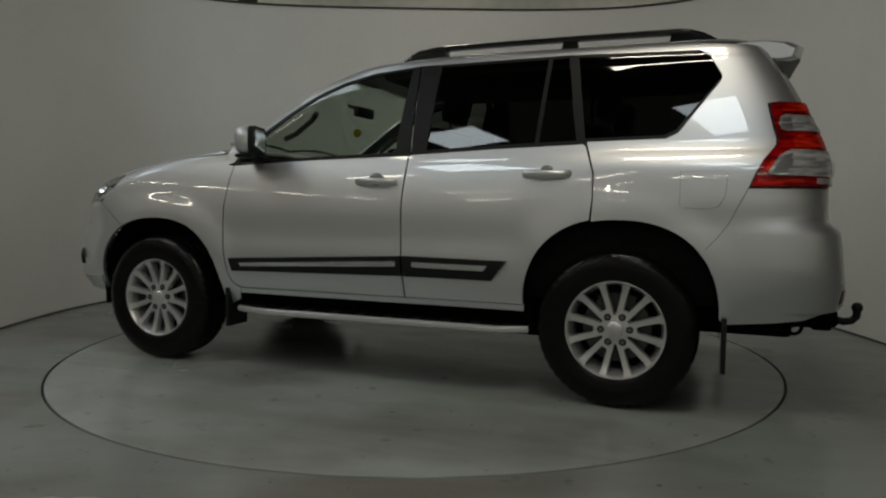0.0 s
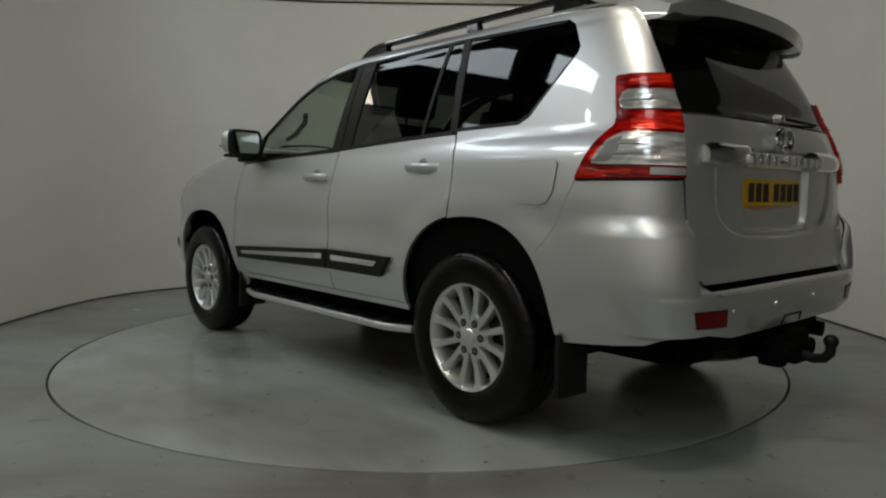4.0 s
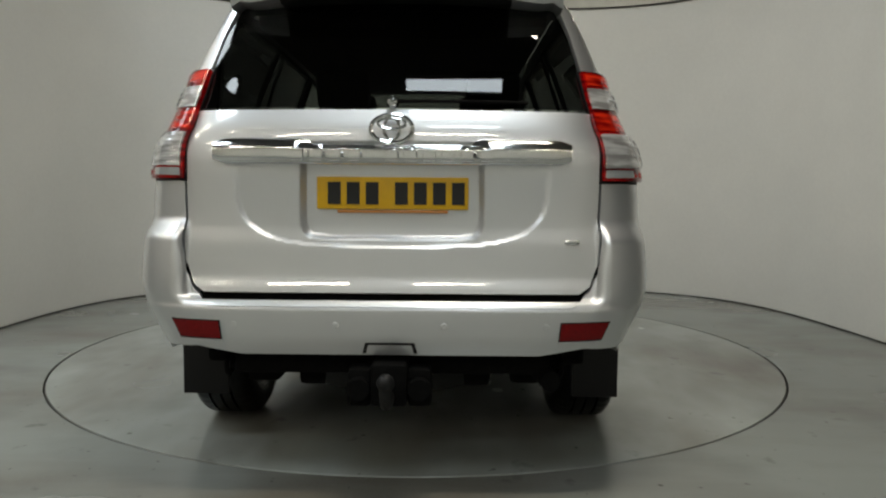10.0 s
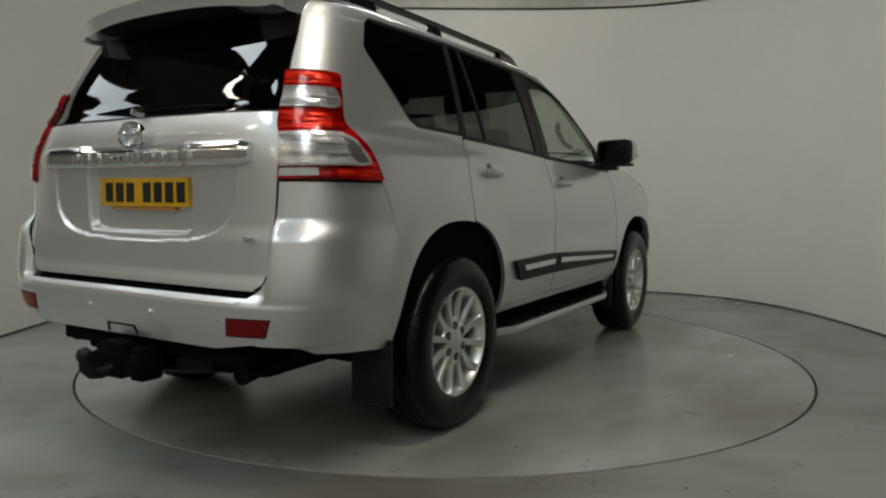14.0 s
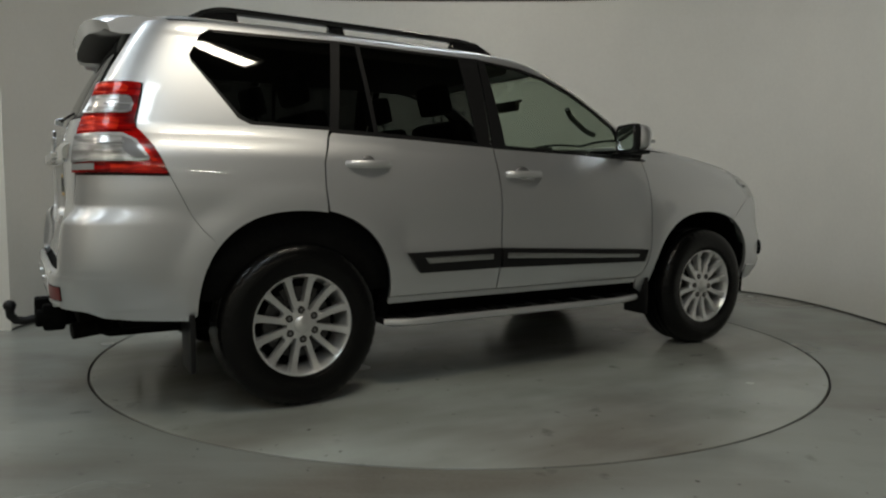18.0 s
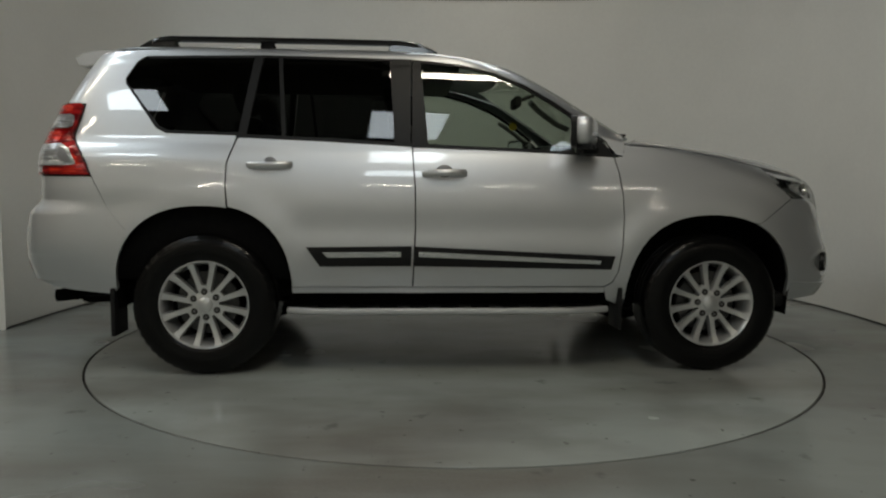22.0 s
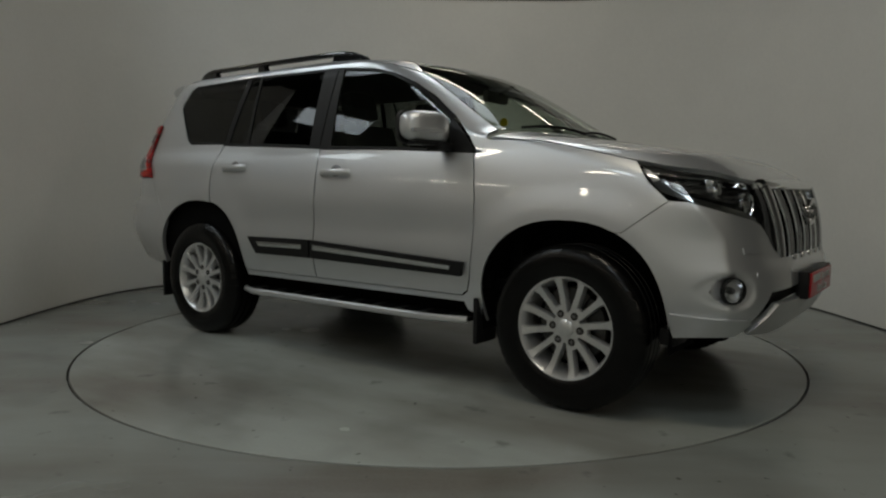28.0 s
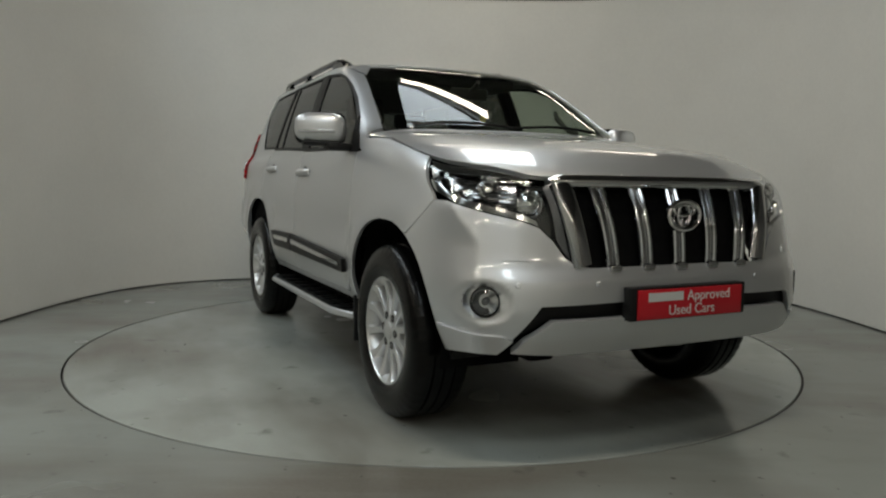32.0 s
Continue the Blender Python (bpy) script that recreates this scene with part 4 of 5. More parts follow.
# roof rails
def roof_rail():
    r = new("roof_rail")
    r.parent = car
    r["label"] = "black roof rail with three feet"
    bm = bmesh.new()
    pts = []
    for i in range(31):
        t = i / 30
        x = -1.80 + 1.66 * t
        lift = min(1.0, t / 0.10, (1 - t) / 0.14)
        lift = math.sin(lift * math.pi / 2) ** 0.8
        pts.append((x, 0.57 + 0.02 * lift, 1.793 + 0.052 * lift - 0.018 * (t - 0.4) ** 2))
    tube_path(bm, pts, 0.024, 10, 0.72)
    bar = part("rail_bar", bm, M["gloss"], r)
    feet = []
    for x0, x1, x2, x3 in ((-1.81, -1.58, -1.72, -1.60), (-1.14, -1.04, -1.13, -1.06), (-0.42, -0.12, -0.40, -0.24)):
        bm = bmesh.new()
        lo = [bm.verts.new((x, y, 1.775)) for x in (x0, x1) for y in (0.55, 0.61)]
        hi = [bm.verts.new((x, y, 1.845)) for x in (x2, x3) for y in (0.573, 0.603)]
        for f in ((lo[0], lo[1], lo[3], lo[2]), (hi[0], hi[2], hi[3], hi[1]), (lo[0], lo[2], hi[2], hi[0]), (lo[1], hi[1], hi[3], lo[3]), (lo[0], hi[0], hi[1], lo[1]), (lo[2], lo[3], hi[3], hi[2])):
            bm.faces.new(f)
        bmesh.ops.bevel(bm, geom=bm.edges[:], offset=0.008, segments=2, affect="EDGES")
        feet.append(part("rail_foot", bm, M["gloss"], r))
    r2 = new("roof_rail")
    r2.parent = car
    r2["label"] = r["label"]
    for o in (bar, *feet):
        mirrored(o, r2)


roof_rail()

# roof spoiler
bm = bmesh.new()
rows, under_rows = [], []
for i in range(33):
    s = -1 + 2 * i / 32
    y = 0.595 * s
    back = -2.225 + 0.07 * abs(s) ** 4
    drop = 0.035 * s * s + 0.02 * s ** 6
    lead = -1.90
    th = max(0.55, 1.0 - s ** 12)
    top = [(lead, 1.826 - drop), (lead - 0.12, 1.828 - drop), (back + 0.05, 1.812 - drop), (back, 1.786 - drop)]
    low = [(back + 0.014, 0.080), (back + 0.05, 0.090), (lead - 0.12, 0.078), (lead - 0.02, 0.066)]
    sec = top + [(x, 1.812 - drop - d * th - 0.02 * s ** 6) for x, d in low]
    under_rows.append([(x, y, z - 0.004) for x, z in sec[4:]])
    rows.append([bm.verts.new((x, y, z)) for x, z in sec])
for p, q in zip(rows, rows[1:]):
    for k in range(8):
        bm.faces.new((p[k], p[(k + 1) % 8], q[(k + 1) % 8], q[k]))
bm.faces.new(rows[0]), bm.faces.new(rows[-1])
bmesh.ops.recalc_face_normals(bm, faces=bm.faces)
part("roof_spoiler", bm, P, car, "silver roof spoiler over the rear window")
bm = bmesh.new()
rows = [[bm.verts.new(p) for p in r] for r in under_rows[5:-5]]
for p, q in zip(rows, rows[1:]):
    for k in range(3):
        bm.faces.new((p[k], p[k + 1], q[k + 1], q[k]))
part("spoiler_underside", bm, M["black"], car)
# rear wiper
bm = bmesh.new()
tube_path(bm, [(-2.312, 0.0, 1.338), (-2.306, -0.04, 1.342), (-2.300, -0.20, 1.343), (-2.285, -0.46, 1.341)], 0.006, 8)
part("rear_wiper", bm, M["under"], car)
bm = bmesh.new()
lathe(bm, [(0.0, -2.34), (0.016, -2.335), (0.022, -2.30)], 14, "x")
bmesh.ops.translate(bm, vec=(0, 0, 1.338), verts=bm.verts)
part("wiper_cap", bm, M["chrome"], car)

# headlamps
def headlamp(side):
    lamp = new("headlamp")
    lamp.parent = car
    lamp["label"] = "clear headlamp with chrome bezel and projector"
    body = X((1.690, 1.143), (1.80, 1.122)) + Fr((0.70, 1.098), (0.605, 1.068), (0.555, 1.058), (0.535, 0.95), (0.494, 0.752), (0.522, 0.776), (0.562, 0.836), (0.609, 0.883), (0.673, 0.907)) + X((1.910, 0.977), (1.812, 1.012), (1.762, 1.053))
    patch_part("housing", body, M["gloss"], lamp, off=-0.045, depth=0, sides=(side,))
    patch_part("chrome_bezel", X((1.700, 1.138), (1.80, 1.119)) + Fr((0.70, 1.095), (0.612, 1.066), (0.612, 1.048), (0.69, 1.068)) + X((1.815, 1.090), (1.765, 1.100)), M["chrome"], lamp, off=-0.012, depth=0.02, sides=(side,))
    patch_part("chrome_bezel", X((1.768, 1.056), (1.814, 1.015), (1.912, 0.980)) + Fr((0.672, 0.910), (0.612, 0.887), (0.618, 0.906), (0.69, 0.936)) + X((1.90, 1.006), (1.845, 1.036), (1.815, 1.075)), M["chrome"], lamp, off=-0.014, depth=0.02, sides=(side,))
    patch_part("reflector_bowl", X((1.85, 1.082)) + Fr((0.71, 1.062), (0.665, 1.045), (0.675, 0.955), (0.71, 0.968)) + X((1.885, 1.025)), M["bowl"], lamp, off=-0.030, depth=0.01, sides=(side,))
    for k, (u, z, r) in enumerate(((u_of("f", 0.622, 0.965), 0.965, 0.046), (u_of("f", 0.745, 1.03), 1.03, 0.036))):
        bm = bmesh.new()
        c = skin(u, z)
        d = skin_normal(u, z) * 0.4 + Vector((0.6, 0, 0))
        q = d.to_track_quat("Y", "Z").to_matrix().to_4x4()
        lathe(bm, [(0.0, -0.012), (r * 0.5, -0.014), (r * 0.8, -0.024), (r * 0.86, -0.034), (r, -0.016), (r * 1.12, -0.02), (r * 1.12, -0.06)], 24)
        bmesh.ops.transform(bm, matrix=Matrix.Translation(c - d.normalized() * 0.012) @ q, verts=bm.verts)
        if side < 0:
            bmesh.ops.scale(bm, vec=(1, -1, 1), verts=bm.verts)
            bmesh.ops.reverse_faces(bm, faces=bm.faces)
        part("projector", bm, M["chrome"], lamp, "chrome projector ring")
    patch_part("indicator", X((1.712, 1.126), (1.765, 1.112), (1.80, 1.068), (1.768, 1.064)), M["lens"], lamp, off=-0.022, depth=0.005, sides=(side,))
    patch_part("led_strip", Fr((0.550, 1.044), (0.533, 0.95), (0.499, 0.768), (0.518, 0.788), (0.546, 0.84), (0.556, 0.93), (0.572, 1.03)), M["alloy_dark"], lamp, off=-0.012, depth=0.005, sides=(side,))
    patch_part("lens_cover", body, M["cover"], lamp, off=0.003, depth=0.004, sides=(side,), label="clear cover")


M["cover"] = glass("clear_polycarbonate", (0.93, 0.94, 0.94))
headlamp(1)
headlamp(-1)

# grille: chrome frame, black well, five double bars in shade-darkened chrome, badge
patch_part("grille_well", Fr((0.0, 1.07), (0.52, 1.06), (0.44, 0.735), (0.0, 0.735)), M["under"], car, off=-0.05, depth=0, whole=True)
patch_part("grille_frame", Fr((0.0, 1.058), (0.49, 1.057), (0.48, 1.036), (0.0, 1.036)), M["chrome"], car, off=0.012, depth=0.04, label="chrome grille frame", whole=True)
for sy in (1, -1):
    bm = bmesh.new()
    pts = []
    for i in range(13):
        t = i / 12
        z, y = 1.040 - 0.300 * t, 0.503 - 0.058 * t
        x0, x1 = skin(u_of("f", 0.503, 1.03), 1.03).x, skin(u_of("f", 0.445, 0.75), 0.75).x
        pts.append((x0 + (x1 - x0) * t - 0.006 + 0.014 * math.sin(math.pi * t), y * sy, z))
    tube_path(bm, pts, 0.043, 16, 0.42)
    part("frame_side", bm, M["shaded_chrome"], car, "broad chrome side of the grille frame", 60)
for yt, yb in ((-0.352, -0.318), (-0.178, -0.162), (0.0, 0.0), (0.178, 0.162), (0.352, 0.318)):
    g = new("grille_bar")
    g.parent = car
    g["label"] = "chrome double upright of the grille"
    for d, rad, flat, back, mt in ((-0.019, 0.0125, 1.0, 0.0, "shaded_chrome"), (0.019, 0.0125, 1.0, 0.0, "shaded_chrome"), (0.0, 0.017, 0.6, 0.008, "shaded_chrome")):
        bm = bmesh.new()
        pts = []
        for i in range(13):
            t = i / 12
            z = 1.032 - 0.302 * t
            y = (yt + d * 1.1) * (1 - t) + (yb + d) * t
            x0, x1 = skin(u_of("f", yt, 1.02), 1.02).x, skin(u_of("f", yb, 0.74), 0.74).x
            pts.append((x0 + (x1 - x0) * t + 0.018 * math.sin(math.pi * t) - 0.024 + 0.014 * t - back, y, z))
        tube_path(bm, pts, rad, 10, flat)
        part("upright", bm, M[mt], g)
    bm = bmesh.new()
    z = 0.728
    p = skin(u_of("f", yb, z), z)
    box(bm, p.x - 0.03, p.x + 0.012, yb - 0.029, yb + 0.029, 0.714, 0.744, 0.013)
    part("bar_foot", bm, M["shaded_chrome"], g)
for z in (0.80, 0.87, 0.94, 1.0):
    bm = bmesh.new()
    box(bm, 2.075, 2.105, -0.44, 0.44, z - 0.008, z + 0.008, 0.003)
    part("grille_slat", bm, M["black"], car)
bm = bmesh.new()
oval_ring(bm, 0.078, 0.055, 0.016, 0.016, m=pose(2.222, 0, 0.925, 0, 0, 180))
oval_ring(bm, 0.030, 0.043, 0.012, 0.013, m=pose(2.222, 0, 0.925, 0, 0, 180))
oval_ring(bm, 0.052, 0.021, 0.012, 0.013, m=pose(2.222, 0, 0.945, 0, 0, 180))
bmesh.ops.recalc_face_normals(bm, faces=bm.faces)
part("front_badge", bm, M["chrome"], car, "plain chrome oval badge")
bm = bmesh.new()
rows = []
for i in range(41):
    y = 0.548 - 1.096 * i / 40
    k = min(1.0, (0.560 - abs(y)) / 0.05) ** 0.5
    x = skin(u_of("f", abs(y), 1.045), 1.045).x
    sec = [(-0.020, 0.026), (0.004, 0.025), (0.017, 0.014), (0.020, -0.002), (0.013, -0.019), (-0.004, -0.024), (-0.026, -0.022)]
    rows.append([bm.verts.new((x + dx, y, 1.048 + dz * k - 0.010 * (1 - k))) for dx, dz in sec])
for p, q in zip(rows, rows[1:]):
    for k in range(7):
        bm.faces.new((p[k], p[(k + 1) % 7], q[(k + 1) % 7], q[k]))
bm.faces.new(rows[0]), bm.faces.new(rows[-1])
bmesh.ops.recalc_face_normals(bm, faces=bm.faces)
part("bonnet_chrome", bm, M["chrome"], car, "chrome bar along the bonnet's front edge", 60)
# front sign in place of the plate
bm = bmesh.new()
box(bm, 2.235, 2.285, -0.29, 0.29, 0.535, 0.66, 0.006)
part("plate_holder", bm, M["black"], car)
bm = bmesh.new()
box(bm, 2.286, 2.294, -0.262, 0.262, 0.540, 0.652, 0.003)
sign = part("front_sign", bm, M["signred"], car, "red sign reading Approved Used Cars")


def words(text, size, y, z, parent):
    cu = bpy.data.curves.new("lettering", "FONT")
    cu.body, cu.size, cu.align_x, cu.extrude = text, size, "CENTER", 0.0008
    cu.fill_mode = "BOTH"
    tmp = bpy.data.objects.new("lettering", cu)
    scene.collection.objects.link(tmp)
    me = bpy.data.meshes.new_from_object(tmp.evaluated_get(bpy.context.evaluated_depsgraph_get()))
    bpy.data.objects.remove(tmp)
    me.materials.clear()
    me.materials.append(M["white"])
    ob = new("lettering", me)
    ob.parent = parent
    ob.matrix_basis = pose(2.2955, y, z, 90, 0, 90)
    return ob


words("Approved", 0.055, 0.085, 0.605, sign)
words("Used Cars", 0.055, 0.0, 0.553, sign)
bm = bmesh.new()
box(bm, 2.2942, 2.2952, -0.215, -0.045, 0.607, 0.640)
part("word_bar", bm, M["white"], sign, smooth=0)

# washer caps and sensors in the front bumper
for sy in (1, -1):
    patch_part("washer_cap", Fr((0.650, 0.782), (0.735, 0.786), (0.735, 0.762), (0.650, 0.757)), P, car, off=0.004, depth=0.006, sides=(sy,), du=0.02, dz=0.01)
    for y in (0.40, 0.70):
        z = 0.675
        c, d = skin(u_of("f", y, z), z), skin_normal(u_of("f", y, z), z)
        bm = bmesh.new()
        lathe(bm, [(0.0, 0.004), (0.008, 0.004), (0.011, 0.001), (0.012, -0.006)], 12)
        bmesh.ops.transform(bm, matrix=Matrix.Translation(c) @ d.to_track_quat("Y", "Z").to_matrix().to_4x4(), verts=bm.verts)
        if sy < 0:
            bmesh.ops.scale(bm, vec=(1, -1, 1), verts=bm.verts)
            bmesh.ops.reverse_faces(bm, faces=bm.faces)
        part("parking_sensor", bm, P, car)

# fog lamps
for sy in (1, -1):
    f = new("fog_lamp")
    f.parent = car
    f["label"] = "round fog lamp with a chrome ring"
    u = u_of("f", 0.792, 0.61)
    c, d = skin(u, 0.612), skin_normal(u, 0.612)
    d = Vector((0.80, 0.60, 0.0)).normalized()
    q = Matrix.Translation(c + Vector((0.055, 0, 0)) + d * 0.004) @ d.to_track_quat("Y", "Z").to_matrix().to_4x4()
    for nm, prof, mt in (("seal_ring", [(0.049, -0.012), (0.051, 0.005), (0.054, 0.004), (0.056, -0.020)], M["black"]),
                         ("reflector_bowl", [(0.0, -0.060), (0.018, -0.056), (0.036, -0.040), (0.046, -0.022), (0.051, -0.004)], M["chrome"]), ("bulb_cap", [(0.0, -0.006), (0.010, -0.008), (0.014, -0.016), (0.014, -0.058)], M["alloy_dark"]), ("lens", [(0.0, 0.006), (0.03, 0.004), (0.051, -0.004)], M["cover"])):
        bm = bmesh.new()
        lathe(bm, prof, 28)
        bmesh.ops.transform(bm, matrix=q, verts=bm.verts)
        if sy < 0:
            bmesh.ops.scale(bm, vec=(1, -1, 1), verts=bm.verts)
            bmesh.ops.reverse_faces(bm, faces=bm.faces)
        part(nm, bm, mt, f)

# door mirrors
def rounded_plate(bm, x0, x1, yc, zc, hw, hh, r):
    """An upright plate with rounded corners."""
    line = []
    for cy, cz, a0 in ((1, 1, 0), (-1, 1, 90), (-1, -1, 180), (1, -1, 270)):
        for i in range(6):
            q = radians(a0 + 18 * i)
            line.append((yc + cy * (hw - r) + r * math.cos(q), zc + cz * (hh - r) + r * math.sin(q)))
    p, q = ([bm.verts.new((x, y, z)) for y, z in line] for x in (x0, x1))
    for i in range(len(line)):
        j = (i + 1) % len(line)
        bm.faces.new((p[i], p[j], q[j], q[i]))
    bm.faces.new(p), bm.faces.new(q)
    bmesh.ops.recalc_face_normals(bm, faces=bm.faces)


def door_mirror():
    h = new("door_mirror")
    h.parent = car
    h["label"] = "silver door mirror on a black foot"
    bm = bmesh.new()
    got = bmesh.ops.create_uvsphere(bm, u_segments=24, v_segments=16, radius=1.0)["verts"]
    for v in got:
        p = v.co.copy()
        s = (abs(p.x) ** 3 + abs(p.y) ** 3.5 + abs(p.z) ** 3.5) ** (-1 / 3.4)
        p *= s
        x = 0.60 + 0.06 * p.x if p.x < 0 else 0.60 + 0.072 * p.x
        v.co = Vector((max(x, 0.558), 0.992 + 0.132 * p.y, 1.322 + (0.080 - 0.006 * p.y) * p.z + 0.006 * p.y))
    shell = part("shell", bm, P, h)
    bm = bmesh.new()
    rounded_plate(bm, 0.546, 0.578, 0.992, 1.322, 0.133, 0.081, 0.042)
    rim = part("mirror_rim", bm, M["black"], h)
    bm = bmesh.new()
    rounded_plate(bm, 0.5435, 0.547, 0.992, 1.322, 0.110, 0.065, 0.034)
    bmesh.ops.rotate(bm, cent=(0.547, 0.985, 1.325), matrix=Matrix.Rotation(radians(1.0), 3, 'Z'), verts=bm.verts)
    pane = part("mirror_glass", bm, M["mirror"], h)
    bm = bmesh.new()
    box(bm, 0.63, 0.72, 0.80, 0.97, 1.205, 1.245, 0.012)
    foot = part("foot", bm, M["black"], h)
    bm = bmesh.new()
    box(bm, 0.572, 0.665, 0.885, 1.08, 1.230, 1.252, 0.01)
    tray = part("lower_shell", bm, M["black"], h)
    bm = bmesh.new()
    box(bm, 0.64, 0.683, 0.91, 1.10, 1.292, 1.312, 0.008)
    ind = part("indicator", bm, M["lens"], h)
    toe = Matrix.Translation((0.61, 0.93, 0)) @ pose(0, 0, 0, 0, 0, 20) @ Matrix.Translation((-0.61, -0.93, 0))
    for o in (shell, rim, pane, tray, ind):
        o.data.transform(Matrix.Translation((0.05, 0, 0)) @ toe)
    h2 = new("door_mirror")
    h2.parent = car
    h2["label"] = h["label"]
    for o in (shell, rim, pane, foot, tray, ind):
        mirrored(o, h2)


M["mirror"] = material("mirror_silver", (0.85, 0.87, 0.88), 0.02, 1.0)
door_mirror()

# wheels
def wheel(x, side, z=0.385):
    w = new("wheel")
    w.parent = car
    w["label"] = "black tyre on a twelve-spoke silver alloy rim"
    w.matrix_basis = pose(x, 0.795 * side, z, 0, 0, 0 if side > 0 else 180)
    return w


def spoke(bm, a):
    """One tapering arm from hub to rim, seen face on along +y."""
    ca, sa = math.cos(a), math.sin(a)
    secs = [(0.052, 0.014, 0.095), (0.09, 0.0165, 0.0945), (0.15, 0.0165, 0.094), (0.200, 0.0185, 0.100), (0.219, 0.0225, 0.110), (0.232, 0.031, 0.1135)]
    prev = None
    for r, hw, y in secs:
        ring = [bm.verts.new((r * ca - s * sa, yy, r * sa + s * ca)) for s, yy in ((-hw, y - 0.012), (-hw * 0.75, y), (hw * 0.75, y), (hw, y - 0.012), (hw * 0.9, y - 0.045), (-hw * 0.9, y - 0.045))]
        if prev:
            for k in range(6):
                bm.faces.new((prev[k], ring[k], ring[(k + 1) % 6], prev[(k + 1) % 6]))
        prev = ring


tyre_bm = bmesh.new()
lathe(tyre_bm, [(0.232, 0.112), (0.240, 0.120), (0.262, 0.127), (0.30, 0.133), (0.335, 0.130), (0.362, 0.119), (0.378, 0.104), (0.385, 0.085), (0.385, 0.055), (0.377, 0.052), (0.377, 0.044), (0.3855, 0.041), (0.3855, 0.006), (0.377, 0.003),
                (0.377, -0.003), (0.3855, -0.006), (0.3855, -0.041), (0.377, -0.044), (0.377, -0.052), (0.385, -0.055), (0.385, -0.085), (0.378, -0.104), (0.362, -0.119), (0.335, -0.130), (0.30, -0.133), (0.24, -0.12), (0.232, -0.11)], 144)
for v in tyre_bm.verts:
    turn_at = int(round((math.atan2(v.co.z, v.co.x) / (2 * math.pi) * 144) % 144)) % 3
    if turn_at == 0 and abs(v.co.y) > 0.08 and math.hypot(v.co.x, v.co.z) > 0.355:
        v.co.x, v.co.z = v.co.x * 0.99, v.co.z * 0.99
tyre_me = finish("tyre", tyre_bm, M["rubber"], 50)
rim_bm = bmesh.new()
lathe(rim_bm, [(0.245, 0.104), (0.245, 0.113), (0.241, 0.119), (0.234, 0.119), (0.227, 0.110), (0.221, 0.088), (0.210, 0.05), (0.205, -0.10)], 72)
rim_me = finish("rim_ring", rim_bm, M["alloy"], 35)
spokes_me = []
for i in range(12):
    sb = bmesh.new()
    a = 2 * math.pi * (i + 0.5) / 12
    spoke(sb, a)
    bmesh.ops.recalc_face_normals(sb, faces=sb.faces)
    spokes_me.append(finish("spoke", sb, M["alloy"], 30))
web_me = []
for i in range(6):
    wb = bmesh.new()
    a0 = 2 * math.pi * i / 6
    rows = []
    for j in range(7):
        q = -1 + 2 * j / 6
        a = a0 + radians(16.5) * q
        r1 = 0.106 + 0.026 * q * q
        rows.append([wb.verts.new((r * math.cos(a), y, r * math.sin(a))) for r, y in ((0.050, 0.094), (r1 - 0.006, 0.0925), (r1, 0.084), (r1 - 0.002, 0.052), (0.050, 0.052))])
    for p, q in zip(rows, rows[1:]):
        for k in range(5):
            wb.faces.new((p[k], q[k], q[(k + 1) % 5], p[(k + 1) % 5]))
    wb.faces.new(rows[0]), wb.faces.new(rows[-1])
    bmesh.ops.recalc_face_normals(wb, faces=wb.faces)
    web_me.append(finish("spoke_web", wb, M["alloy"], 30))
hub_bm = bmesh.new()
lathe(hub_bm, [(0.0, 0.108), (0.030, 0.107), (0.036, 0.103), (0.038, 0.098), (0.058, 0.0965), (0.072, 0.092), (0.078, 0.06), (0.076, 0.02)], 36)
hub_me = finish("hub", hub_bm, M["alloy"], 35)
cap_bm = bmesh.new()
lathe(cap_bm, [(0.0, 0.113), (0.030, 0.1115), (0.040, 0.104), (0.041, 0.096)], 24)
cap_me = finish("centre_cap", cap_bm, M["alloy"], 35)
nut_bm = bmesh.new()
lathe(nut_bm, [(0.0, 0.099), (0.007, 0.0985), (0.0095, 0.095), (0.0095, 0.07)], 6)
nut_me = finish("wheel_nut", nut_bm, M["alloy_dark"], 30)
# flat dark disc coloured for the shade inside each nut hole
well_bm = bmesh.new()
lathe(well_bm, [(0.0, 0.0975), (0.0175, 0.0975), (0.019, 0.092)], 16)
hole_shade_me = finish("nut_hole_shade", well_bm, M["dark"], 30)
disc_bm = bmesh.new()
lathe(disc_bm, [(0.05, 0.03), (0.165, 0.03), (0.168, 0.026), (0.168, 0.004), (0.05, 0.004)], 48)
disc_me = finish("brake_disc", disc_bm, M["brake"], 35)
back_bm = bmesh.new()
lathe(back_bm, [(0.0, -0.02), (0.205, -0.02), (0.205, -0.10), (0.0, -0.10)], 32)
back_me = finish("wheel_back", back_bm, M["under"], 35)
cal_bm = bmesh.new()
rows = []
for i in range(9):
    a = radians(58 + 8 * i)
    rows.append([cal_bm.verts.new((r * math.cos(a), y, r * math.sin(a))) for r, y in ((0.115, -0.01), (0.115, 0.050), (0.135, 0.056), (0.180, 0.050), (0.186, -0.01))])
for p, q in zip(rows, rows[1:]):
    for k in range(5):
        cal_bm.faces.new((p[k], q[k], q[(k + 1) % 5], p[(k + 1) % 5]))
cal_bm.faces.new(rows[0]), cal_bm.faces.new(rows[-1])
bmesh.ops.recalc_face_normals(cal_bm, faces=cal_bm.faces)
caliper_me = finish("brake_caliper", cal_bm, M["dark"], 35)

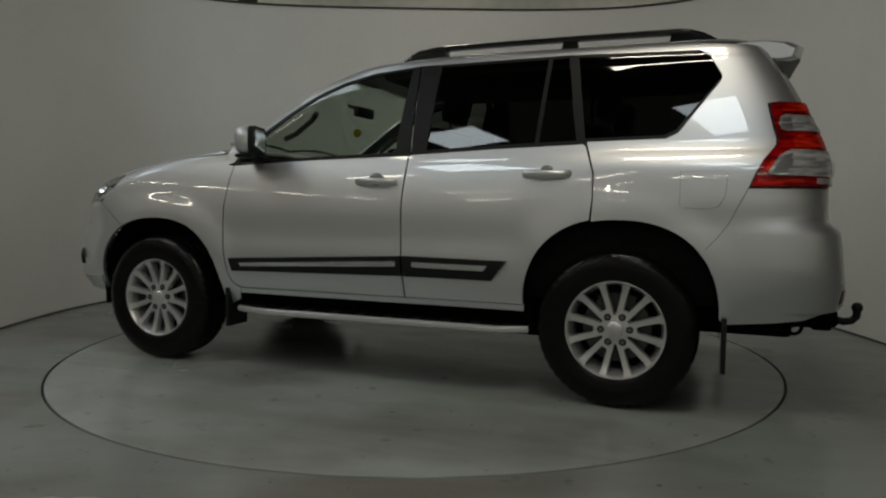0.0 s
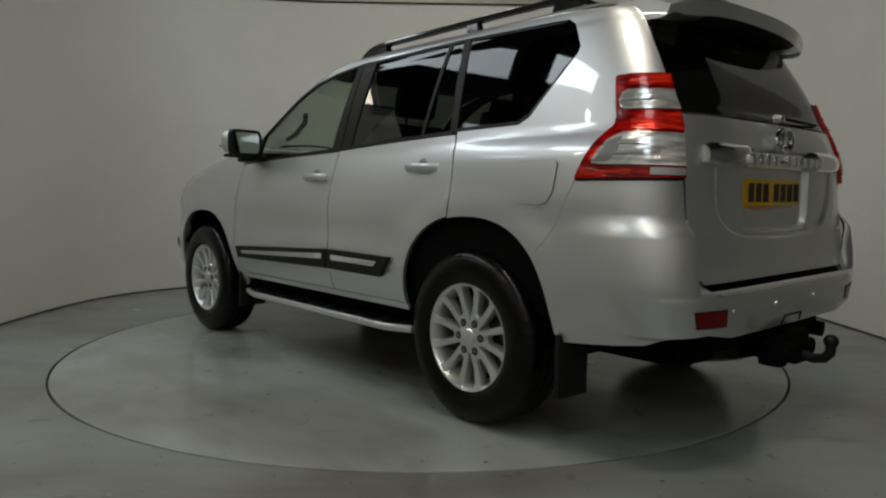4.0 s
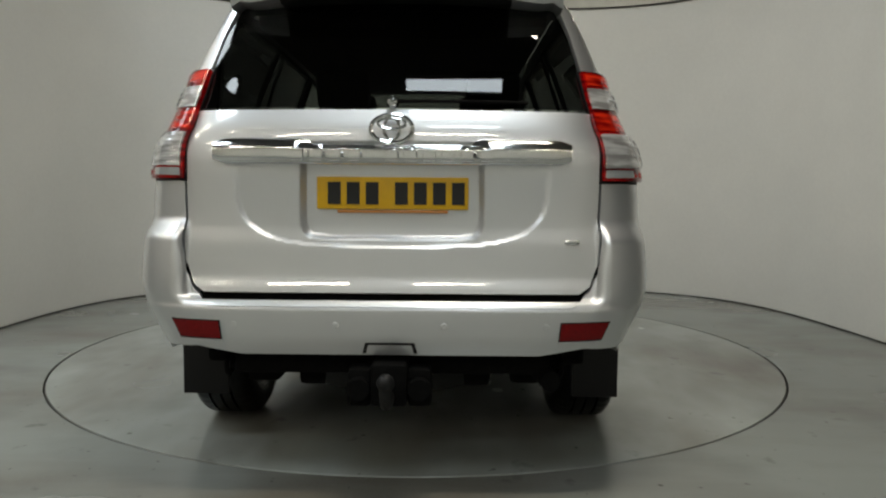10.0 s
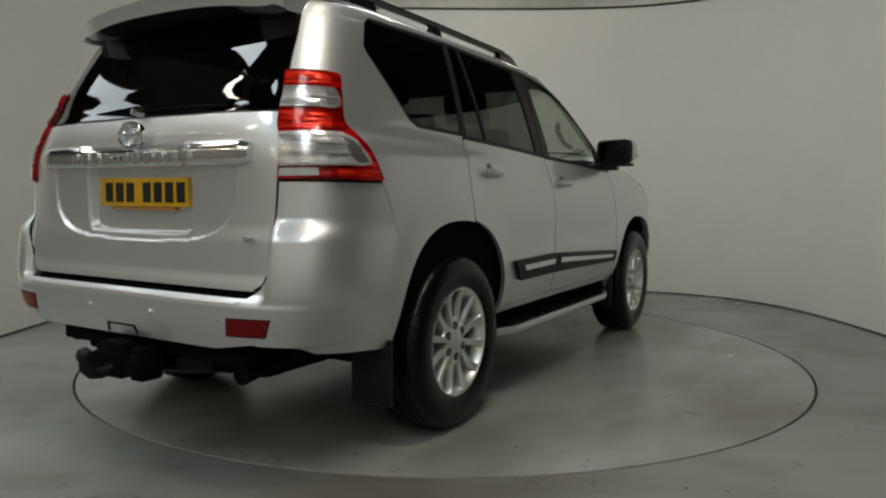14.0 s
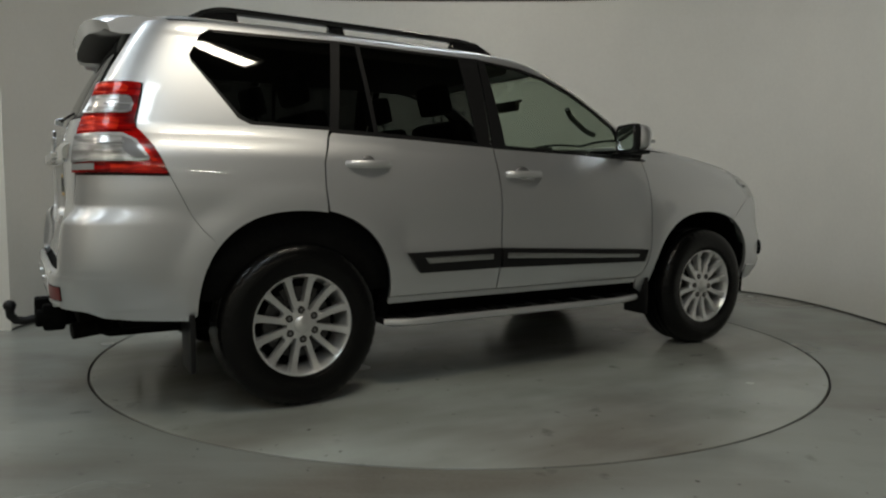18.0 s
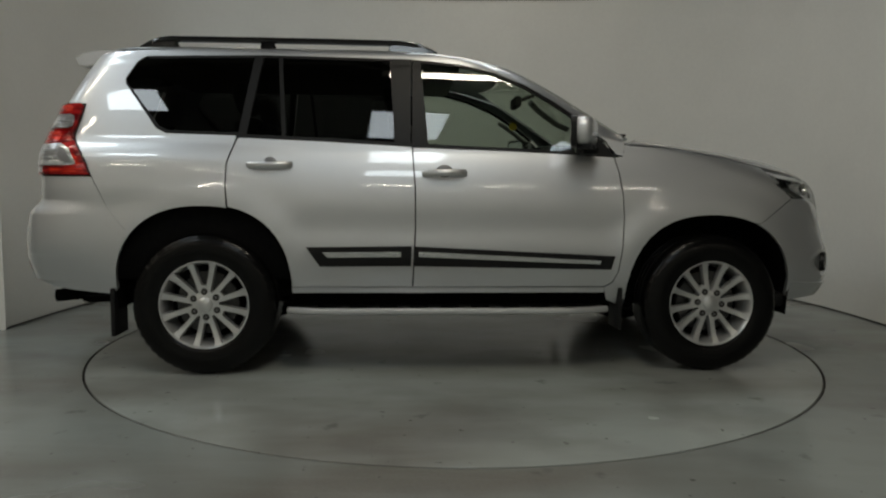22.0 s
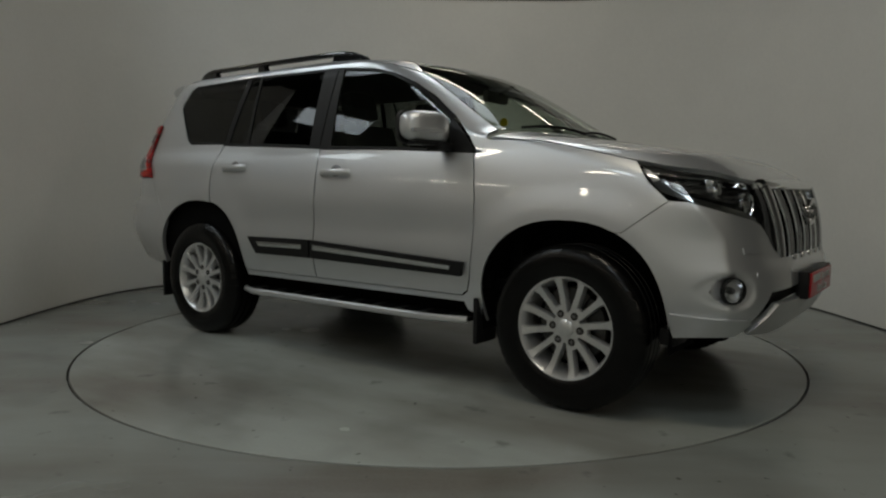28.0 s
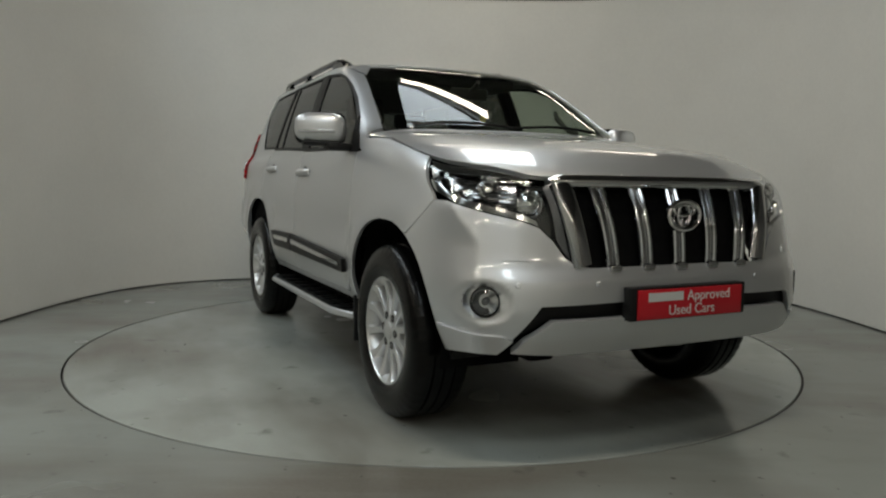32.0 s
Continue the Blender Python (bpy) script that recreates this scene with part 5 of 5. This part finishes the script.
for x, side, spin in ((1.395, 1, 4), (-1.395, 1, 2), (1.395, -1, -5), (-1.395, -1, 33)):
    w = wheel(x, side)
    tyre = new("tyre", tyre_me)
    tyre.parent = w
    rim = new("rim", rim_me)
    rim.parent = w
    rim.matrix_basis = pose(0, 0, 0, 0, spin, 0)
    rim["label"] = "silver alloy rim"
    for me in spokes_me + web_me + [hub_me, cap_me]:
        o = new(me.name, me)
        o.parent = rim
    for i in range(6):
        a = 2 * math.pi * i / 6
        for me in (nut_me, hole_shade_me):
            o = new(me.name, me)
            o.parent = rim
            o.matrix_basis = pose(0.069 * math.cos(a), 0, 0.069 * math.sin(a))
    for me in (disc_me, back_me, caliper_me):
        o = new(me.name, me)
        o.parent = w

# wheel wells, mud flaps and underside
for k, (ax, az, r) in enumerate(ARCHES):
    for sy in (1, -1):
        bm = bmesh.new()
        n = 24
        cols = []
        for i in range(n + 1):
            a = radians(-12 + 204 * i / n)
            c, s = math.cos(a), math.sin(a)
            q = (r + 0.006) * (abs(c) ** 2.35 + abs(s) ** 2.35) ** (-1 / 2.35)
            x, z = ax + q * c, az + q * s
            cols.append([bm.verts.new((x, y * sy, z)) for y in (0.50, 0.70, 0.858 if z < 0.75 else 0.88)])
        for p, q in zip(cols, cols[1:]):
            for j in range(2):
                bm.faces.new((p[j], q[j], q[j + 1], p[j + 1]))
        bm.faces.new([c[0] for c in cols])
        part("wheel_well", bm, M["under"], car, smooth=50)
for x, z0, t in ((-1.885, 0.21, 0.0), (0.885, 0.235, 0.0)):
    for sy in (1, -1):
        bm = bmesh.new()
        box(bm, x - 0.012, x + 0.012, sy * 0.70 if sy > 0 else -0.885, 0.885 if sy > 0 else -0.70, z0, 0.47, 0.006)
        part("mud_flap", bm, M["black"], car, "black mud flap")
for sy in (1, -1):
    bm = bmesh.new()
    box(bm, 1.80, 1.88, 0.66 * sy if sy > 0 else -0.82, 0.82 if sy > 0 else -0.66, 0.35, 0.43, 0.02)
    part("front_spat", bm, M["black"], car)
for nm, d in (("floor_pan", (-2.15, 1.95, -0.70, 0.70, 0.40, 0.50)), ("chassis_rail", (-2.20, 2.0, 0.42, 0.54, 0.34, 0.44)), ("chassis_rail", (-2.20, 2.0, -0.54, -0.42, 0.34, 0.44)),
              ("rear_axle", (-1.46, -1.33, -0.72, 0.72, 0.32, 0.44)), ("differential", (-1.58, -1.22, -0.16, 0.16, 0.26, 0.46)), ("gearbox", (0.0, 0.9, -0.2, 0.2, 0.26, 0.42)), ("fuel_tank", (-1.0, 0.1, 0.25, 0.62, 0.27, 0.42)),
              ("front_crossmember", (1.2, 1.55, -0.7, 0.7, 0.28, 0.40)), ("sump_guard", (1.5, 2.02, -0.40, 0.40, 0.37, 0.42)), ("spare_carrier", (-2.2, -1.7, -0.35, 0.35, 0.33, 0.42))):
    bm = bmesh.new()
    box(bm, *d, 0.025)
    part(nm, bm, M["under"], car)
bm = bmesh.new()
lathe(bm, [(0.15, -0.11), (0.30, -0.12), (0.37, -0.09), (0.375, 0.09), (0.30, 0.12), (0.15, 0.11)], 40, "z")
bmesh.ops.translate(bm, vec=(-1.93, 0, 0.43), verts=bm.verts)
part("spare_tyre", bm, M["rubber"], car)
# tow bar, exhaust, lashing eyes
bm = bmesh.new()
box(bm, -2.30, -2.18, -0.55, 0.55, 0.40, 0.47, 0.015)
part("tow_beam", bm, M["under"], car)
tow = new("tow_hitch")
tow.parent = car
tow["label"] = "black tow ball hitch with electric sockets"
bm = bmesh.new()
box(bm, -2.46, -2.28, -0.06, 0.06, 0.33, 0.47, 0.015)
part("hitch_block", bm, M["under"], tow)
bm = bmesh.new()
tube_path(bm, [(-2.44, 0, 0.37), (-2.50, 0, 0.358), (-2.54, 0, 0.365), (-2.562, 0, 0.39), (-2.564, 0, 0.42)], 0.021, 12)
bmesh.ops.create_uvsphere(bm, u_segments=16, v_segments=10, radius=0.029, matrix=pose(-2.564, 0, 0.438))
part("ball_neck", bm, M["black"], tow)
for y in (-0.10, 0.10):
    bm = bmesh.new()
    lathe(bm, [(0.0, -2.455), (0.036, -2.455), (0.040, -2.45), (0.040, -2.41), (0.034, -2.40), (0.034, -2.34)], 20, "x")
    bmesh.ops.translate(bm, vec=(0, y, 0.385), verts=bm.verts)
    part("socket", bm, M["under"], tow)
    bm = bmesh.new()
    box(bm, -2.43, -2.33, y - 0.04, y + 0.04, 0.32, 0.45, 0.02)
    part("socket_bracket", bm, M["under"], tow)
bm = bmesh.new()
tube_path(bm, [(-1.2, -0.45, 0.34), (-1.8, -0.5, 0.38), (-2.15, -0.52, 0.40), (-2.33, -0.55, 0.385)], 0.036, 14)
part("exhaust_pipe", bm, M["under"], car)
for sy in (1, -1):
    bm = bmesh.new()
    tube_path(bm, [(-2.20 + 0.035 * math.cos(a), 0.60 * sy, 0.41 + 0.035 * math.sin(a)) for a in [2 * math.pi * i / 14 for i in range(15)]], 0.009, 8)
    part("lashing_eye", bm, M["under"], car)

# cabin
def rounded(name, dims, mat, parent, bevel=0.04, m=None, label=""):
    bm = bmesh.new()
    box(bm, *dims, bevel, m)
    return part(name, bm, mat, parent, label)


patch_part("cabin_lining", X((-2.0, 0.50), (0.95, 0.50), (0.92, 1.17), (-0.3, 1.215), (-1.2, 1.25), (-2.0, 1.26)), M["under"], car, off=-0.055, depth=0)
rounded("cabin_floor", (-2.1, 1.0, -0.75, 0.75, 0.50, 0.56), M["under"], car, 0.02)
rounded("headlining", (-1.85, 0.0, -0.58, 0.58, 1.69, 1.76), M["trimgrey"], car, 0.03)
rounded("bulkhead", (0.98, 1.06, -0.72, 0.72, 0.5, 1.2), M["under"], car, 0.02)
rounded("engine_bay_cover", (1.06, 1.95, -0.6, 0.6, 0.5, 1.02), M["under"], car, 0.05)
rounded("dashboard", (0.50, 1.02, -0.74, 0.74, 0.95, 1.225), M["fabric"], car, 0.07)
rounded("instrument_hood", (0.47, 0.70, -0.56, -0.20, 1.19, 1.275), M["fabric"], car, 0.035)
rounded("centre_console", (-0.4, 0.55, -0.12, 0.12, 0.56, 0.92), M["fabric"], car, 0.04)


def seat(x, y, w, third=False):
    s = new("seat")
    s.parent = car
    s["label"] = "dark leather seat with headrest"
    rounded("cushion", (x - 0.25, x + 0.27, y - w, y + w, 0.72, 0.88), M["fabric"], s, 0.05)
    tilt = Matrix.Translation((x - 0.22, y, 0.85)) @ pose(0, 0, 0, 0, -14, 0)
    rounded("backrest", (-0.09, 0.05, -w, w, 0.0, 0.58), M["fabric"], s, 0.05, tilt)
    for hy in ((0.0,) if w < 0.35 else (-w * 0.6, w * 0.6)):
        for d in (-0.05, 0.05):
            bm = bmesh.new()
            tube_path(bm, [(-0.02, hy + d, 0.55), (-0.02, hy + d, 0.66)], 0.008, 8)
            bmesh.ops.transform(bm, matrix=tilt, verts=bm.verts)
            part("headrest_post", bm, M["chrome"], s)
        rounded("headrest", (-0.07, 0.03, hy - 0.13, hy + 0.13, 0.62, 0.80), M["fabric"], s, 0.04, tilt)


seat(0.02, 0.38, 0.25), seat(0.02, -0.38, 0.25)
seat(-0.85, 0.32, 0.30), seat(-0.85, -0.40, 0.25)
bm = bmesh.new()
wheel_pose = Matrix.Translation((0.36, -0.38, 1.12)) @ pose(0, 0, 0, 0, -62, 0)
tmp = []
for i in range(37):
    a = 2 * math.pi * i / 36
    tmp.append(wheel_pose @ Vector((0.185 * math.cos(a), 0.185 * math.sin(a), 0)))
tube_path(bm, tmp, 0.015, 10)
sw = part("steering_wheel", bm, M["fabric"], car, "dark leather steering wheel")
for a in (0, 130, 230):
    bm = bmesh.new()
    box(bm, 0.03, 0.178, -0.018, 0.018, -0.012, 0.012, 0.004, wheel_pose @ pose(0, 0, 0, 0, 0, a + 180))
    part("wheel_spoke", bm, M["dark"], sw)
rounded("horn_pad", (-0.07, 0.07, -0.07, 0.07, -0.02, 0.03), M["dark"], sw, 0.02, wheel_pose)
rounded("rear_view_mirror", (0.40, 0.44, -0.12, 0.12, 1.55, 1.62), M["dark"], car, 0.015)
bm = bmesh.new()
tube_path(bm, [(0.44, 0, 1.60), (0.54, 0, 1.64)], 0.012, 8)
part("mirror_stalk", bm, M["dark"], car)
for sy in (1, -1):
    bm = bmesh.new()
    tube_path(bm, [(0.62, 0.66 * sy, 1.36), (0.56, 0.63 * sy, 1.39), (0.45, 0.62 * sy, 1.47), (0.40, 0.65 * sy, 1.51)], 0.016, 8)
    part("grab_handle", bm, M["trimgrey"], car)
bm = bmesh.new()
lathe(bm, [(0.0, -0.004), (0.028, -0.004), (0.028, 0.004), (0.0, 0.004)], 24)
bmesh.ops.translate(bm, vec=(0.42, 0.10, 1.44), verts=bm.verts)
part("hanging_tag", bm, M["yellowdot"], car, "round yellow tag under the mirror")
# wipers on the windscreen
for y0, y1 in ((0.50, -0.05), (-0.05, -0.60)):
    bm = bmesh.new()
    pts = []
    for i in range(9):
        t = i / 8
        y = y0 + (y1 - y0) * t
        z = 1.335 + 0.02 * math.sin(math.pi * t)
        q = skin(u_of("f", y, z), z)
        pts.append((q.x + 0.012, y, z))
    tube_path(bm, pts, 0.008, 6)
    part("windscreen_wiper", bm, M["black"], car)


# ---- what turns ----
def motions():
    """The table turns at a steady pace and carries the car, parked a little off its middle."""
    turns = [(0.0, -202.73), (3.0, -223.3), (6.0, -243.9), (9.0, -265.05), (11.0, -279.2), (13.0, -293.35), (16.0, -314.0), (19.0, -334.72), (21.0, -348.75), (23.0, -362.8), (25.5, -380.0), (28.0, -397.1), (30.0, -411.0), (32.0, -424.95)]
    walk(turntable, [(t, pose(0, 0, 0, 0, 0, a)) for t, a in turns])
    walk(car, [(t, pose(0, 0, 0, 0, 0, a) @ pose(-0.005, 0.0166, 0)) for t, a in turns])


motions()
